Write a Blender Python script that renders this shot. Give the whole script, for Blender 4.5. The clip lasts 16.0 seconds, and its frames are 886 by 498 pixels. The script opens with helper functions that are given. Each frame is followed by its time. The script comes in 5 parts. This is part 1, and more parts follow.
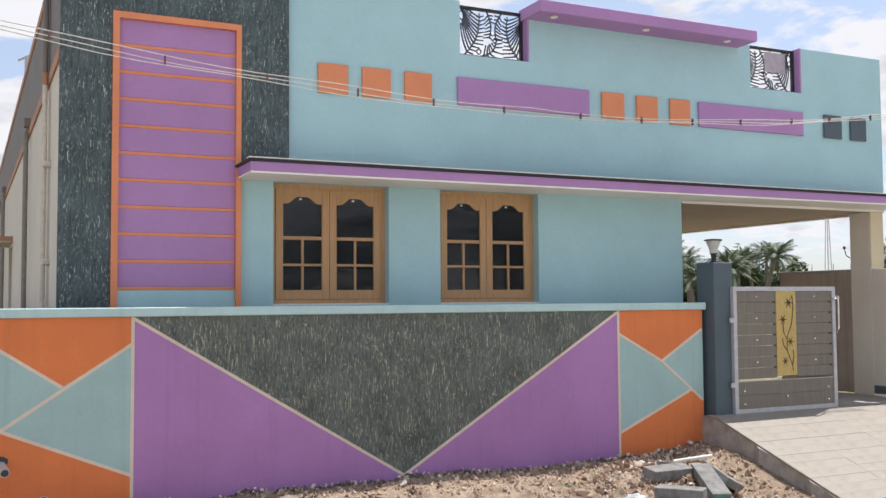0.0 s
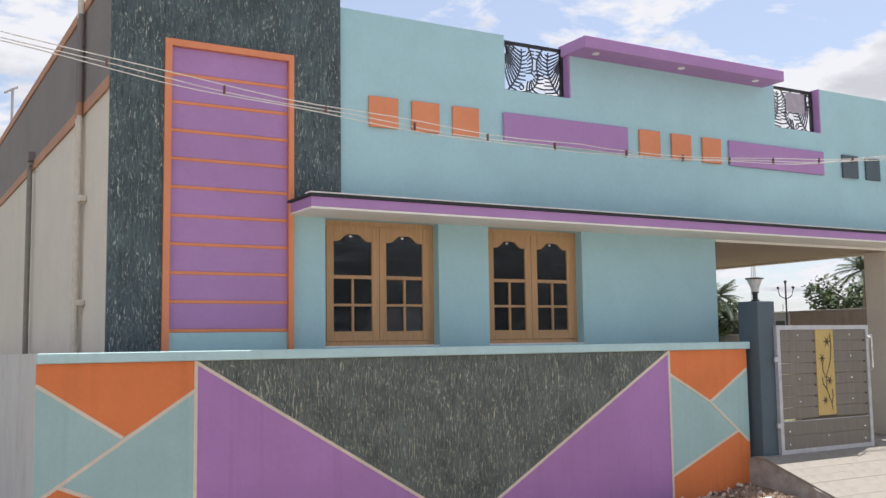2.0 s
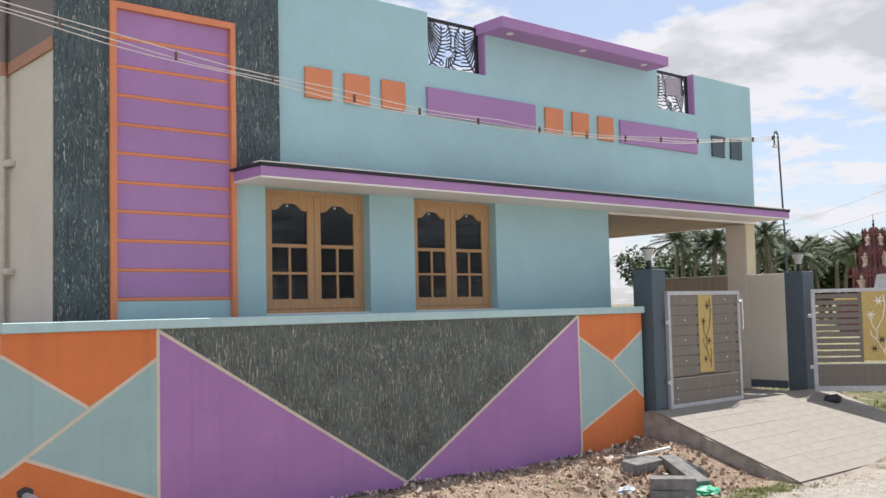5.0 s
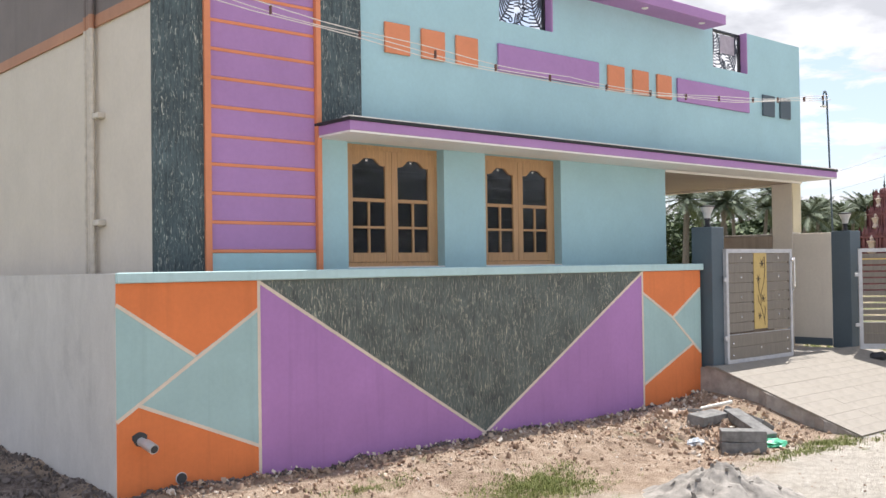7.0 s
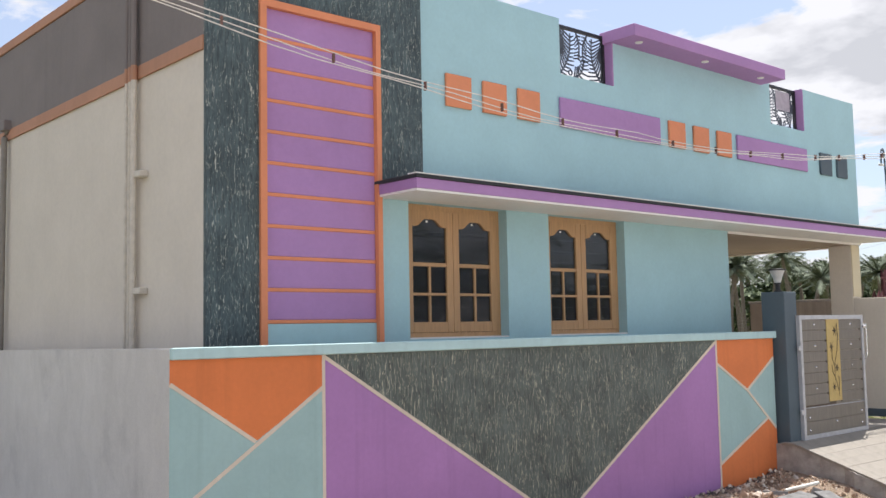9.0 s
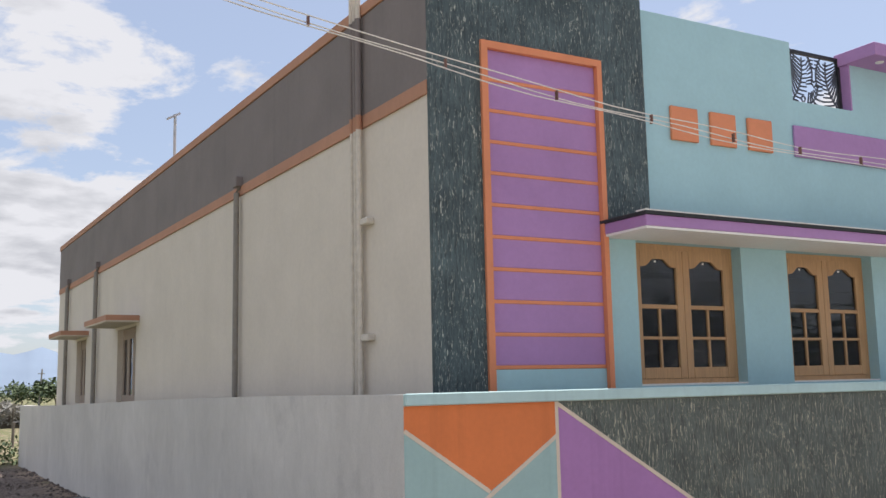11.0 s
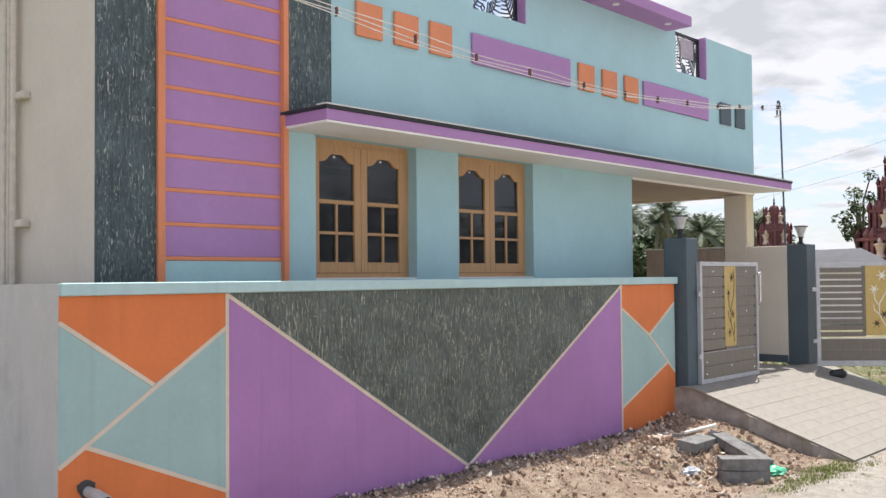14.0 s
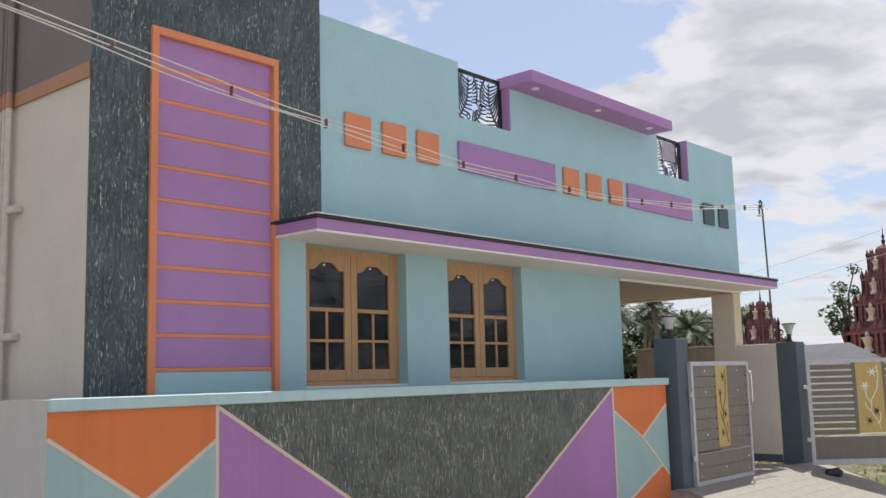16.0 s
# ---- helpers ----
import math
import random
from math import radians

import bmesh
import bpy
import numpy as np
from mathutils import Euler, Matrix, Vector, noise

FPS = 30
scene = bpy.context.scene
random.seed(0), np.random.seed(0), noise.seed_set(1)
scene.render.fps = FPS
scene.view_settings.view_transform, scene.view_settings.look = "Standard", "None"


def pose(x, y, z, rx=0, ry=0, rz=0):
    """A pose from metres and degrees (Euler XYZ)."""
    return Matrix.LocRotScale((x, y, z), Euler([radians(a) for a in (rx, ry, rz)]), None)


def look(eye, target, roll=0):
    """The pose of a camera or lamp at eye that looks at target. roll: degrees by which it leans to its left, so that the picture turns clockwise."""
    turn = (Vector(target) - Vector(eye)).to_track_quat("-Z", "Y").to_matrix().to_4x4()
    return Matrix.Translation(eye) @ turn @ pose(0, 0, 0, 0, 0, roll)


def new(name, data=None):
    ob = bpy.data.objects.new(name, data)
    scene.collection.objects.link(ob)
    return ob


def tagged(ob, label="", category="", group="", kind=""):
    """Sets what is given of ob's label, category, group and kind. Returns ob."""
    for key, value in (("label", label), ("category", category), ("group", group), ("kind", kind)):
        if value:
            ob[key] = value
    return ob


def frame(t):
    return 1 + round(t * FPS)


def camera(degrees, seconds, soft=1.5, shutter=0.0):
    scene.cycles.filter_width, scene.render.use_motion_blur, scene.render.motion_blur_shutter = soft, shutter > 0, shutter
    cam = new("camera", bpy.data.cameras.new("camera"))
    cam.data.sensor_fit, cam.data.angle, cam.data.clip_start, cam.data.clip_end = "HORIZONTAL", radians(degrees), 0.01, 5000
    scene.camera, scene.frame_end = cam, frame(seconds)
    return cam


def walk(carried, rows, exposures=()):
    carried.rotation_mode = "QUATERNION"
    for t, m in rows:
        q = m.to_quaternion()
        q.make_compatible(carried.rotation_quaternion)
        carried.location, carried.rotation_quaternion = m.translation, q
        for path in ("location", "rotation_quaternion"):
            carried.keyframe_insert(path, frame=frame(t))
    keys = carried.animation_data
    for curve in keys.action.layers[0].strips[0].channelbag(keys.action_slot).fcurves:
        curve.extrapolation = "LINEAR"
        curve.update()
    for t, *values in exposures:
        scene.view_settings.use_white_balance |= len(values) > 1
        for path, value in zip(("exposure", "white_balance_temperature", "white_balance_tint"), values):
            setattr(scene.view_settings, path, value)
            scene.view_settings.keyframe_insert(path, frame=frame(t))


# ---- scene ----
cam = camera(49.1, 16.0)
PATH = [
    (0, (0.019, -9.472, 1.53), (0.877, -7.668, 1.637), -0.4),
    (0.5, (-0.233, -9.123, 1.543), (0.628, -7.322, 1.661), -0.5),
    (1, (-0.454, -8.87, 1.527), (0.447, -7.093, 1.699), -0.9),
    (1.5, (-0.82, -8.737, 1.551), (0.172, -7.01, 1.738), -0.6),
    (2, (-1.057, -8.512, 1.536), (-0.068, -6.784, 1.727), -0.8),
    (2.5, (-1.175, -8.234, 1.524), (-0.204, -6.502, 1.763), -1.3),
    (3, (-1.38, -8.082, 1.496), (-0.372, -6.372, 1.744), -1.4),
    (3.5, (-1.649, -8.035, 1.556), (-0.438, -6.46, 1.785), -2.3),
    (4, (-1.869, -8.079, 1.528), (-0.601, -6.54, 1.68), -1.7),
    (4.2, (-1.976, -8.092, 1.536), (-0.692, -6.565, 1.673), -1.9),
    (6.3, (-2.959, -8.008, 1.502), (-1.635, -6.511, 1.59), -0.3),
    (6.5, (-3.064, -7.867, 1.522), (-1.735, -6.374, 1.597), -0.2),
    (7, (-3.111, -7.62, 1.511), (-1.802, -6.108, 1.545), -0.8),
    (7.5, (-3.028, -7.324, 1.541), (-1.726, -5.807, 1.596), -0.6),
    (8, (-3.056, -6.978, 1.525), (-1.755, -5.461, 1.608), 0.1),
    (8.2, (-3.1, -6.867, 1.551), (-1.787, -5.361, 1.64), -0.3),
    (10.3, (-3.062, -6.177, 1.587), (-1.834, -4.634, 1.921), -1.8),
    (10.5, (-3.082, -6.169, 1.589), (-1.931, -4.567, 1.922), -1.6),
    (11, (-3.11, -6.118, 1.549), (-2.137, -4.393, 1.825), -1.2),
    (11.5, (-3.132, -6.119, 1.541), (-2.272, -4.321, 1.708), -0.7),
    (12, (-3.097, -6.105, 1.522), (-2.237, -4.301, 1.602), -0.7),
    (12.5, (-3.069, -6.093, 1.521), (-2.063, -4.364, 1.569), -0.8),
    (13, (-3.035, -6.089, 1.501), (-1.83, -4.493, 1.553), -0.8),
    (13.5, (-3.008, -6.097, 1.508), (-1.616, -4.662, 1.562), -0.5),
    (14, (-2.993, -6.08, 1.499), (-1.512, -4.738, 1.559), -0.5),
    (14.5, (-2.996, -6.104, 1.515), (-1.473, -4.81, 1.597), -0.3),
    (15, (-3.007, -6.114, 1.539), (-1.465, -4.856, 1.732), -0.4),
    (15.5, (-3.02, -6.114, 1.553), (-1.475, -4.866, 1.789), -1.1),
    (16, (-3.038, -6.086, 1.555), (-1.549, -4.777, 1.819), -1.5),
]
walk(cam, [(t, look(eye, target, roll)) for t, eye, target, roll in PATH],
     exposures=[(t, v + 0.04, 6350, 12) for t, v in ((0, 1.2), (2.5, 1.15), (4, 1.12), (6.5, 1.27), (7, 1.4), (7.5, 1.34), (8, 1.36), (10.5, 1.05), (11, 1.03), (11.5, 1.1), (12, 1.25), (12.5, 1.4), (13, 1.53), (13.5, 1.43), (14, 1.27), (14.5, 1.18), (15, 1.06), (15.5, 1.0), (16, 1.0))])

# ---- world, sun, exposure ----
world = bpy.data.worlds.new("sky")
scene.world = world
world.use_nodes = True
wn, wl = world.node_tree.nodes, world.node_tree.links
wn.clear()
w_out = wn.new("ShaderNodeOutputWorld")
w_bg = wn.new("ShaderNodeBackground")
w_sky = wn.new("ShaderNodeTexSky")
w_sky.sky_type = "NISHITA"
w_sky.sun_disc = False
w_sky.sun_elevation = radians(65.5)
w_sky.sun_rotation = radians(70.8)
w_sky.air_density, w_sky.dust_density, w_sky.ozone_density = 1.0, 1.0, 1.0
w_bg.inputs["Strength"].default_value = 0.085
# broken white cloud in a flat layer above the field
w_co = wn.new("ShaderNodeTexCoord")
w_sep = wn.new("ShaderNodeSeparateXYZ")
w_add = wn.new("ShaderNodeMath")
w_add.operation, w_add.inputs[1].default_value = "ADD", 0.16
w_max = wn.new("ShaderNodeMath")
w_max.operation, w_max.inputs[1].default_value = "MAXIMUM", 0.08
w_div = wn.new("ShaderNodeVectorMath")
w_div.operation = "DIVIDE"
w_com = wn.new("ShaderNodeCombineXYZ")
w_noise = wn.new("ShaderNodeTexNoise")
w_noise.inputs["Scale"].default_value, w_noise.inputs["Detail"].default_value = 3.4, 12
w_noise.inputs["Roughness"].default_value, w_noise.inputs["Distortion"].default_value = 0.60, 0.25
w_ramp = wn.new("ShaderNodeValToRGB")
w_ramp.color_ramp.elements[0].position, w_ramp.color_ramp.elements[1].position = 0.475, 0.56
w_shade = wn.new("ShaderNodeTexNoise")
w_shade.inputs["Scale"].default_value, w_shade.inputs["Detail"].default_value = 4.0, 6
w_tone = wn.new("ShaderNodeValToRGB")
w_tone.color_ramp.elements[0].position, w_tone.color_ramp.elements[0].color = 0.0, (3.25, 3.3, 3.45, 1)
w_tone.color_ramp.elements[1].position, w_tone.color_ramp.elements[1].color = 0.19, (4.6, 4.6, 4.7, 1)
w_mix = wn.new("ShaderNodeMixRGB")
wl.new(w_co.outputs["Generated"], w_sep.inputs[0])
wl.new(w_sep.outputs["Z"], w_add.inputs[0])
wl.new(w_add.outputs[0], w_max.inputs[0])
for socket in ("X", "Y", "Z"):
    wl.new(w_max.outputs[0], w_com.inputs[socket])
wl.new(w_co.outputs["Generated"], w_div.inputs[0])
wl.new(w_com.outputs[0], w_div.inputs[1])
wl.new(w_div.outputs[0], w_noise.inputs["Vector"])
wl.new(w_div.outputs[0], w_shade.inputs["Vector"])
# banks of cumulus and clear gaps: azimuth, elevation, reach across, reach upwards (degrees), weight
w_sum = w_noise.outputs["Fac"]
for az, el, wide, high, weight in ((69, 15.8, 9, 4.8, 0.26), (57, 12.6, 8, 3.2, 0.20), (47, 11.5, 9, 3.0, 0.16), (3, 16.5, 10, 3.2, 0.2), (5, 8.5, 16, 4.2, 0.24), (66, 8.0, 16, 2.6, 0.03),
                                   (58, 20.5, 8, 3.4, -0.10), (46, 18.5, 14, 3.6, -0.07), (14, 14.5, 5, 4.0, -0.10), (2, 12.6, 9, 1.3, -0.10), (24, 22, 12, 6, -0.07)):
    a, e = radians(az), radians(el)
    w_rot = wn.new("ShaderNodeVectorRotate")
    w_rot.rotation_type = "Z_AXIS"
    w_rot.inputs["Angle"].default_value = a
    w_off = wn.new("ShaderNodeVectorMath")
    w_off.operation, w_off.inputs[1].default_value = "SUBTRACT", (0, math.cos(e), math.sin(e))
    w_scl = wn.new("ShaderNodeVectorMath")
    w_scl.operation, w_scl.inputs[1].default_value = "MULTIPLY", (1 / radians(wide), 1 / radians(wide), 1 / radians(high))
    w_len = wn.new("ShaderNodeVectorMath")
    w_len.operation = "LENGTH"
    w_map = wn.new("ShaderNodeMapRange")
    w_map.interpolation_type = "SMOOTHSTEP"
    for socket, v in zip(("From Min", "From Max", "To Min", "To Max"), (0.25, 1.25, weight, 0.0)):
        w_map.inputs[socket].default_value = v
    w_plus = wn.new("ShaderNodeMath")
    wl.new(w_co.outputs["Generated"], w_rot.inputs["Vector"])
    wl.new(w_rot.outputs[0], w_off.inputs[0])
    wl.new(w_off.outputs[0], w_scl.inputs[0])
    wl.new(w_scl.outputs[0], w_len.inputs[0])
    wl.new(w_len.outputs["Value"], w_map.inputs["Value"])
    wl.new(w_sum, w_plus.inputs[0])
    wl.new(w_map.outputs[0], w_plus.inputs[1])
    w_sum = w_plus.outputs[0]
wl.new(w_sum, w_ramp.inputs[0])
w_core = wn.new("ShaderNodeMath")
w_core.operation, w_core.inputs[1].default_value = "MULTIPLY_ADD", -0.5
wl.new(w_sum, w_core.inputs[0])
wl.new(w_shade.outputs["Fac"], w_core.inputs[2])
wl.new(w_core.outputs[0], w_tone.inputs[0])
wl.new(w_ramp.outputs["Color"], w_mix.inputs["Fac"])
w_veil = wn.new("ShaderNodeMixRGB")
w_veil.inputs["Fac"].default_value = 0.58
w_veil.inputs["Color2"].default_value = (2.75, 3.0, 3.6, 1)
wl.new(w_sky.outputs["Color"], w_veil.inputs["Color1"])
wl.new(w_veil.outputs["Color"], w_mix.inputs["Color1"])
wl.new(w_tone.outputs["Color"], w_mix.inputs["Color2"])
wl.new(w_mix.outputs["Color"], w_bg.inputs["Color"])
wl.new(w_bg.outputs[0], w_out.inputs["Surface"])

sun = new("sun", bpy.data.lights.new("sun", "SUN"))
sun.data.energy, sun.data.angle, sun.data.color = 2.8, radians(0.6), (1.0, 0.95, 0.87)
sun.matrix_world = look((21.5, 7.5, 50), (0, 0, 0))


# ---- materials ----
def link_noise(nt, vec, scale, detail=5, rough=0.6, distort=0.0):
    n = nt.nodes.new("ShaderNodeTexNoise")
    n.inputs["Scale"].default_value, n.inputs["Detail"].default_value = scale, detail
    n.inputs["Roughness"].default_value, n.inputs["Distortion"].default_value = rough, distort
    nt.links.new(vec, n.inputs["Vector"])
    return n.outputs["Fac"]


def ramp(nt, fac, *stops):
    n = nt.nodes.new("ShaderNodeValToRGB")
    while len(n.color_ramp.elements) < len(stops):
        n.color_ramp.elements.new(0.5)
    for e, (p, c) in zip(n.color_ramp.elements, stops):
        e.position = p
        e.color = (*c, 1) if len(c) == 3 else c
    nt.links.new(fac, n.inputs[0])
    return n.outputs["Color"]


def mixed(nt, fac, a, b, mode="MIX"):
    n = nt.nodes.new("ShaderNodeMixRGB")
    n.blend_type = mode
    for socket, v in zip(("Fac", "Color1", "Color2"), (fac, a, b)):
        if hasattr(v, "links"):
            nt.links.new(v, n.inputs[socket])
        elif socket == "Fac":
            n.inputs[socket].default_value = v
        else:
            n.inputs[socket].default_value = (*v, 1)
    return n.outputs["Color"]


def base(name, rough=0.8, metal=0.0):
    m = bpy.data.materials.new(name)
    m.use_nodes = True
    nt = m.node_tree
    p = nt.nodes["Principled BSDF"]
    p.inputs["Roughness"].default_value, p.inputs["Metallic"].default_value = rough, metal
    co = nt.nodes.new("ShaderNodeTexCoord").outputs["Object"]
    return m, nt, p, co


def stretch(nt, vec, sx, sy, sz):
    n = nt.nodes.new("ShaderNodeMapping")
    n.inputs["Scale"].default_value = (sx, sy, sz)
    nt.links.new(vec, n.inputs["Vector"])
    return n.outputs["Vector"]


def relief(nt, p, fac, strength, distance):
    n = nt.nodes.new("ShaderNodeBump")
    n.inputs["Strength"].default_value, n.inputs["Distance"].default_value = strength, distance
    nt.links.new(fac, n.inputs["Height"])
    nt.links.new(n.outputs[0], p.inputs["Normal"])


def paint(name, col, rough=0.75, var=0.16, grime=0.0, grain=90, bump=0.25, random_tone=0.0):
    """Painted plaster: blotchy tone, vertical rain streaks, fine trowel grain."""
    m, nt, p, co = base(name, rough)
    dark = tuple(c * (1 - var) for c in col)
    lite = tuple(min(1, c * (1 + var * 0.6)) for c in col)
    c1 = ramp(nt, link_noise(nt, co, 1.3, 6), (0.3, dark), (0.7, lite))
    c2 = ramp(nt, link_noise(nt, co, 22, 4), (0.25, (0.955, 0.955, 0.955)), (0.7, (1.02, 1.02, 1.02)))
    c = mixed(nt, 1.0, c1, c2, "MULTIPLY")
    if grime:
        streak = link_noise(nt, stretch(nt, co, 7, 7, 0.35), 1.0, 5, 0.65)
        spots = ramp(nt, streak, (0.52, (1, 1, 1)), (0.75, (1 - grime, 1 - grime, 1 - grime)))
        c = mixed(nt, 1.0, c, spots, "MULTIPLY")
    if random_tone:
        info = nt.nodes.new("ShaderNodeObjectInfo")
        tone = ramp(nt, info.outputs["Random"], (0, (1 - random_tone,) * 3), (1, (1 + random_tone,) * 3))
        c = mixed(nt, 1.0, c, tone, "MULTIPLY")
    nt.links.new(c, p.inputs["Base Color"])
    relief(nt, p, link_noise(nt, co, grain, 4), bump, 0.004)
    return m


def slate(name, dark, fleck, amount, stretch_z, size):
    """Textured dark coating with pale upright flecks scraped into it."""
    m, nt, p, co = base(name, 0.7)
    b = ramp(nt, link_noise(nt, co, 2.5, 6), (0.3, tuple(c * 0.75 for c in dark)), (0.7, tuple(c * 1.35 for c in dark)))
    groove = link_noise(nt, stretch(nt, co, size * 0.9, size * 0.9, size * stretch_z * 0.7), 1.0, 4, 0.65, 1.2)
    b = mixed(nt, 1.0, b, ramp(nt, groove, (0.36, (0.5, 0.5, 0.5)), (0.5, (1, 1, 1)), (0.7, (1.3, 1.3, 1.27))), "MULTIPLY")
    v = link_noise(nt, stretch(nt, co, size, size, size * stretch_z), 1.0, 4, 0.6, 1.6)
    patch = link_noise(nt, co, 3.2, 3)
    f = ramp(nt, v, (amount, (0, 0, 0)), (amount + 0.05, (1, 1, 1)))
    g = ramp(nt, patch, (0.33, (0.35, 0.35, 0.35)), (0.6, (1, 1, 1)))
    c = mixed(nt, mixed(nt, 1.0, f, g, "MULTIPLY"), b, fleck)
    nt.links.new(c, p.inputs["Base Color"])
    relief(nt, p, v, 0.6, 0.01)
    return m


def plaster(name, col):
    """Bare cement plaster: cloudy trowelling, a few grey damp patches, fine sand grain."""
    m, nt, p, co = base(name, 0.9)
    c = ramp(nt, link_noise(nt, co, 0.55, 5, 0.6, 0.5), (0.32, tuple(x * 0.88 for x in col)), (0.68, tuple(x * 1.06 for x in col)))
    trowel = ramp(nt, link_noise(nt, stretch(nt, co, 5, 5, 2.2), 1.0, 6, 0.7, 0.8), (0.28, (0.92, 0.92, 0.92)), (0.7, (1.05, 1.05, 1.05)))
    c = mixed(nt, 1.0, c, trowel, "MULTIPLY")
    damp = link_noise(nt, stretch(nt, co, 1.5, 1.5, 1.0), 1.0, 9, 0.7, 0.2)
    c = mixed(nt, 1.0, c, ramp(nt, damp, (0.58, (1, 1, 1)), (0.74, (0.80, 0.80, 0.81))), "MULTIPLY")
    grit = ramp(nt, link_noise(nt, co, 70, 3, 0.7), (0.3, (0.93, 0.93, 0.93)), (0.6, (1.02, 1.02, 1.02)))
    c = mixed(nt, 1.0, c, grit, "MULTIPLY")
    nt.links.new(c, p.inputs["Base Color"])
    relief(nt, p, link_noise(nt, co, 45, 6, 0.7), 0.35, 0.006)
    return m


def plain(name, col, rough=0.5, metal=0.0, var=0.12, scale=14, bump=0.0):
    m, nt, p, co = base(name, rough, metal)
    c = ramp(nt, link_noise(nt, co, scale, 5), (0.3, tuple(x * (1 - var) for x in col)), (0.7, tuple(min(1, x * (1 + var)) for x in col)))
    nt.links.new(c, p.inputs["Base Color"])
    if bump:
        relief(nt, p, link_noise(nt, co, scale * 5, 4), bump, 0.006)
    return m


def wood(name, col):
    m, nt, p, co = base(name, 0.5)
    v = link_noise(nt, stretch(nt, co, 45, 45, 3), 1.0, 5, 0.6, 0.6)
    c = ramp(nt, v, (0.25, tuple(x * 0.78 for x in col)), (0.75, tuple(x * 1.15 for x in col)))
    nt.links.new(c, p.inputs["Base Color"])
    relief(nt, p, v, 0.15, 0.002)
    return m


def soil():
    """Red-brown earth by the house, pale dusty track in front, worn grass over the open land."""
    m, nt, p, co = base("earth", 0.95)
    earth = ramp(nt, link_noise(nt, co, 5, 8, 0.7), (0.3, (0.21, 0.145, 0.10)), (0.5, (0.385, 0.285, 0.205)), (0.7, (0.54, 0.43, 0.33)))
    dust = ramp(nt, link_noise(nt, co, 7, 8, 0.7), (0.25, (0.36, 0.32, 0.265)), (0.55, (0.53, 0.485, 0.42)), (0.8, (0.62, 0.58, 0.52)))
    grass = ramp(nt, link_noise(nt, co, 6, 8, 0.75), (0.28, (0.035, 0.05, 0.018)), (0.5, (0.13, 0.15, 0.05)), (0.72, (0.33, 0.30, 0.15)))
    sep = nt.nodes.new("ShaderNodeSeparateXYZ")
    nt.links.new(co, sep.inputs[0])
    wob = nt.nodes.new("ShaderNodeMath")
    wob.operation = "MULTIPLY_ADD"
    wob.inputs[1].default_value = 2.2
    nt.links.new(link_noise(nt, co, 0.9, 5), wob.inputs[0])
    nt.links.new(sep.outputs["Y"], wob.inputs[2])
    near = nt.nodes.new("ShaderNodeMapRange")
    near.inputs["From Min"].default_value, near.inputs["From Max"].default_value = -1.5, -0.7
    nt.links.new(wob.outputs[0], near.inputs["Value"])
    c = mixed(nt, near.outputs[0], dust, earth)
    left = nt.nodes.new("ShaderNodeMath")
    left.operation = "MULTIPLY_ADD"
    left.inputs[1].default_value = 1.6
    nt.links.new(link_noise(nt, co, 1.1, 5), left.inputs[0])
    nt.links.new(sep.outputs["X"], left.inputs[2])
    shade_soil = ramp(nt, link_noise(nt, co, 7, 10, 0.8), (0.36, (0.075, 0.055, 0.045)), (0.5, (0.19, 0.145, 0.12)), (0.63, (0.34, 0.29, 0.255)))
    yards = nt.nodes.new("ShaderNodeMapRange")
    yards.inputs["From Min"].default_value, yards.inputs["From Max"].default_value = 0.9, 0.3
    nt.links.new(left.outputs[0], yards.inputs["Value"])
    behind = nt.nodes.new("ShaderNodeMapRange")
    behind.inputs["From Min"].default_value, behind.inputs["From Max"].default_value = 0.2, 1.6
    nt.links.new(wob.outputs[0], behind.inputs["Value"])
    c = mixed(nt, mixed(nt, 1.0, yards.outputs[0], behind.outputs[0], "MULTIPLY"), c, shade_soil)
    lefts = nt.nodes.new("ShaderNodeMapRange")
    lefts.inputs["From Min"].default_value, lefts.inputs["From Max"].default_value = -0.5, -1.0
    nt.links.new(left.outputs[0], lefts.inputs["Value"])
    rights = nt.nodes.new("ShaderNodeMapRange")
    rights.inputs["From Min"].default_value, rights.inputs["From Max"].default_value = 12.6, 13.6
    nt.links.new(left.outputs[0], rights.inputs["Value"])
    back = nt.nodes.new("ShaderNodeMapRange")
    back.inputs["From Min"].default_value, back.inputs["From Max"].default_value = -1.2, 0.2
    nt.links.new(wob.outputs[0], back.inputs["Value"])
    side = mixed(nt, 1.0, lefts.outputs[0], rights.outputs[0], "ADD")
    side = mixed(nt, 1.0, side, back.outputs[0], "MULTIPLY")
    far = nt.nodes.new("ShaderNodeMapRange")
    far.inputs["From Min"].default_value, far.inputs["From Max"].default_value = 22, 26
    nt.links.new(wob.outputs[0], far.inputs["Value"])
    side = mixed(nt, 1.0, side, far.outputs[0], "ADD")
    tuft = ramp(nt, link_noise(nt, co, 1.7, 7, 0.7), (0.38, (0, 0, 0)), (0.50, (1, 1, 1)))
    spots = ramp(nt, link_noise(nt, co, 0.55, 6, 0.7), (0.60, (0, 0, 0)), (0.66, (0.8, 0.8, 0.8)))
    cover = mixed(nt, 1.0, side, tuft, "MULTIPLY")
    cover = mixed(nt, 1.0, cover, spots, "ADD")
    dry = ramp(nt, link_noise(nt, co, 1.3, 7, 0.75, 0.6), (0.46, (0, 0, 0)), (0.58, (0.6, 0.6, 0.6)))
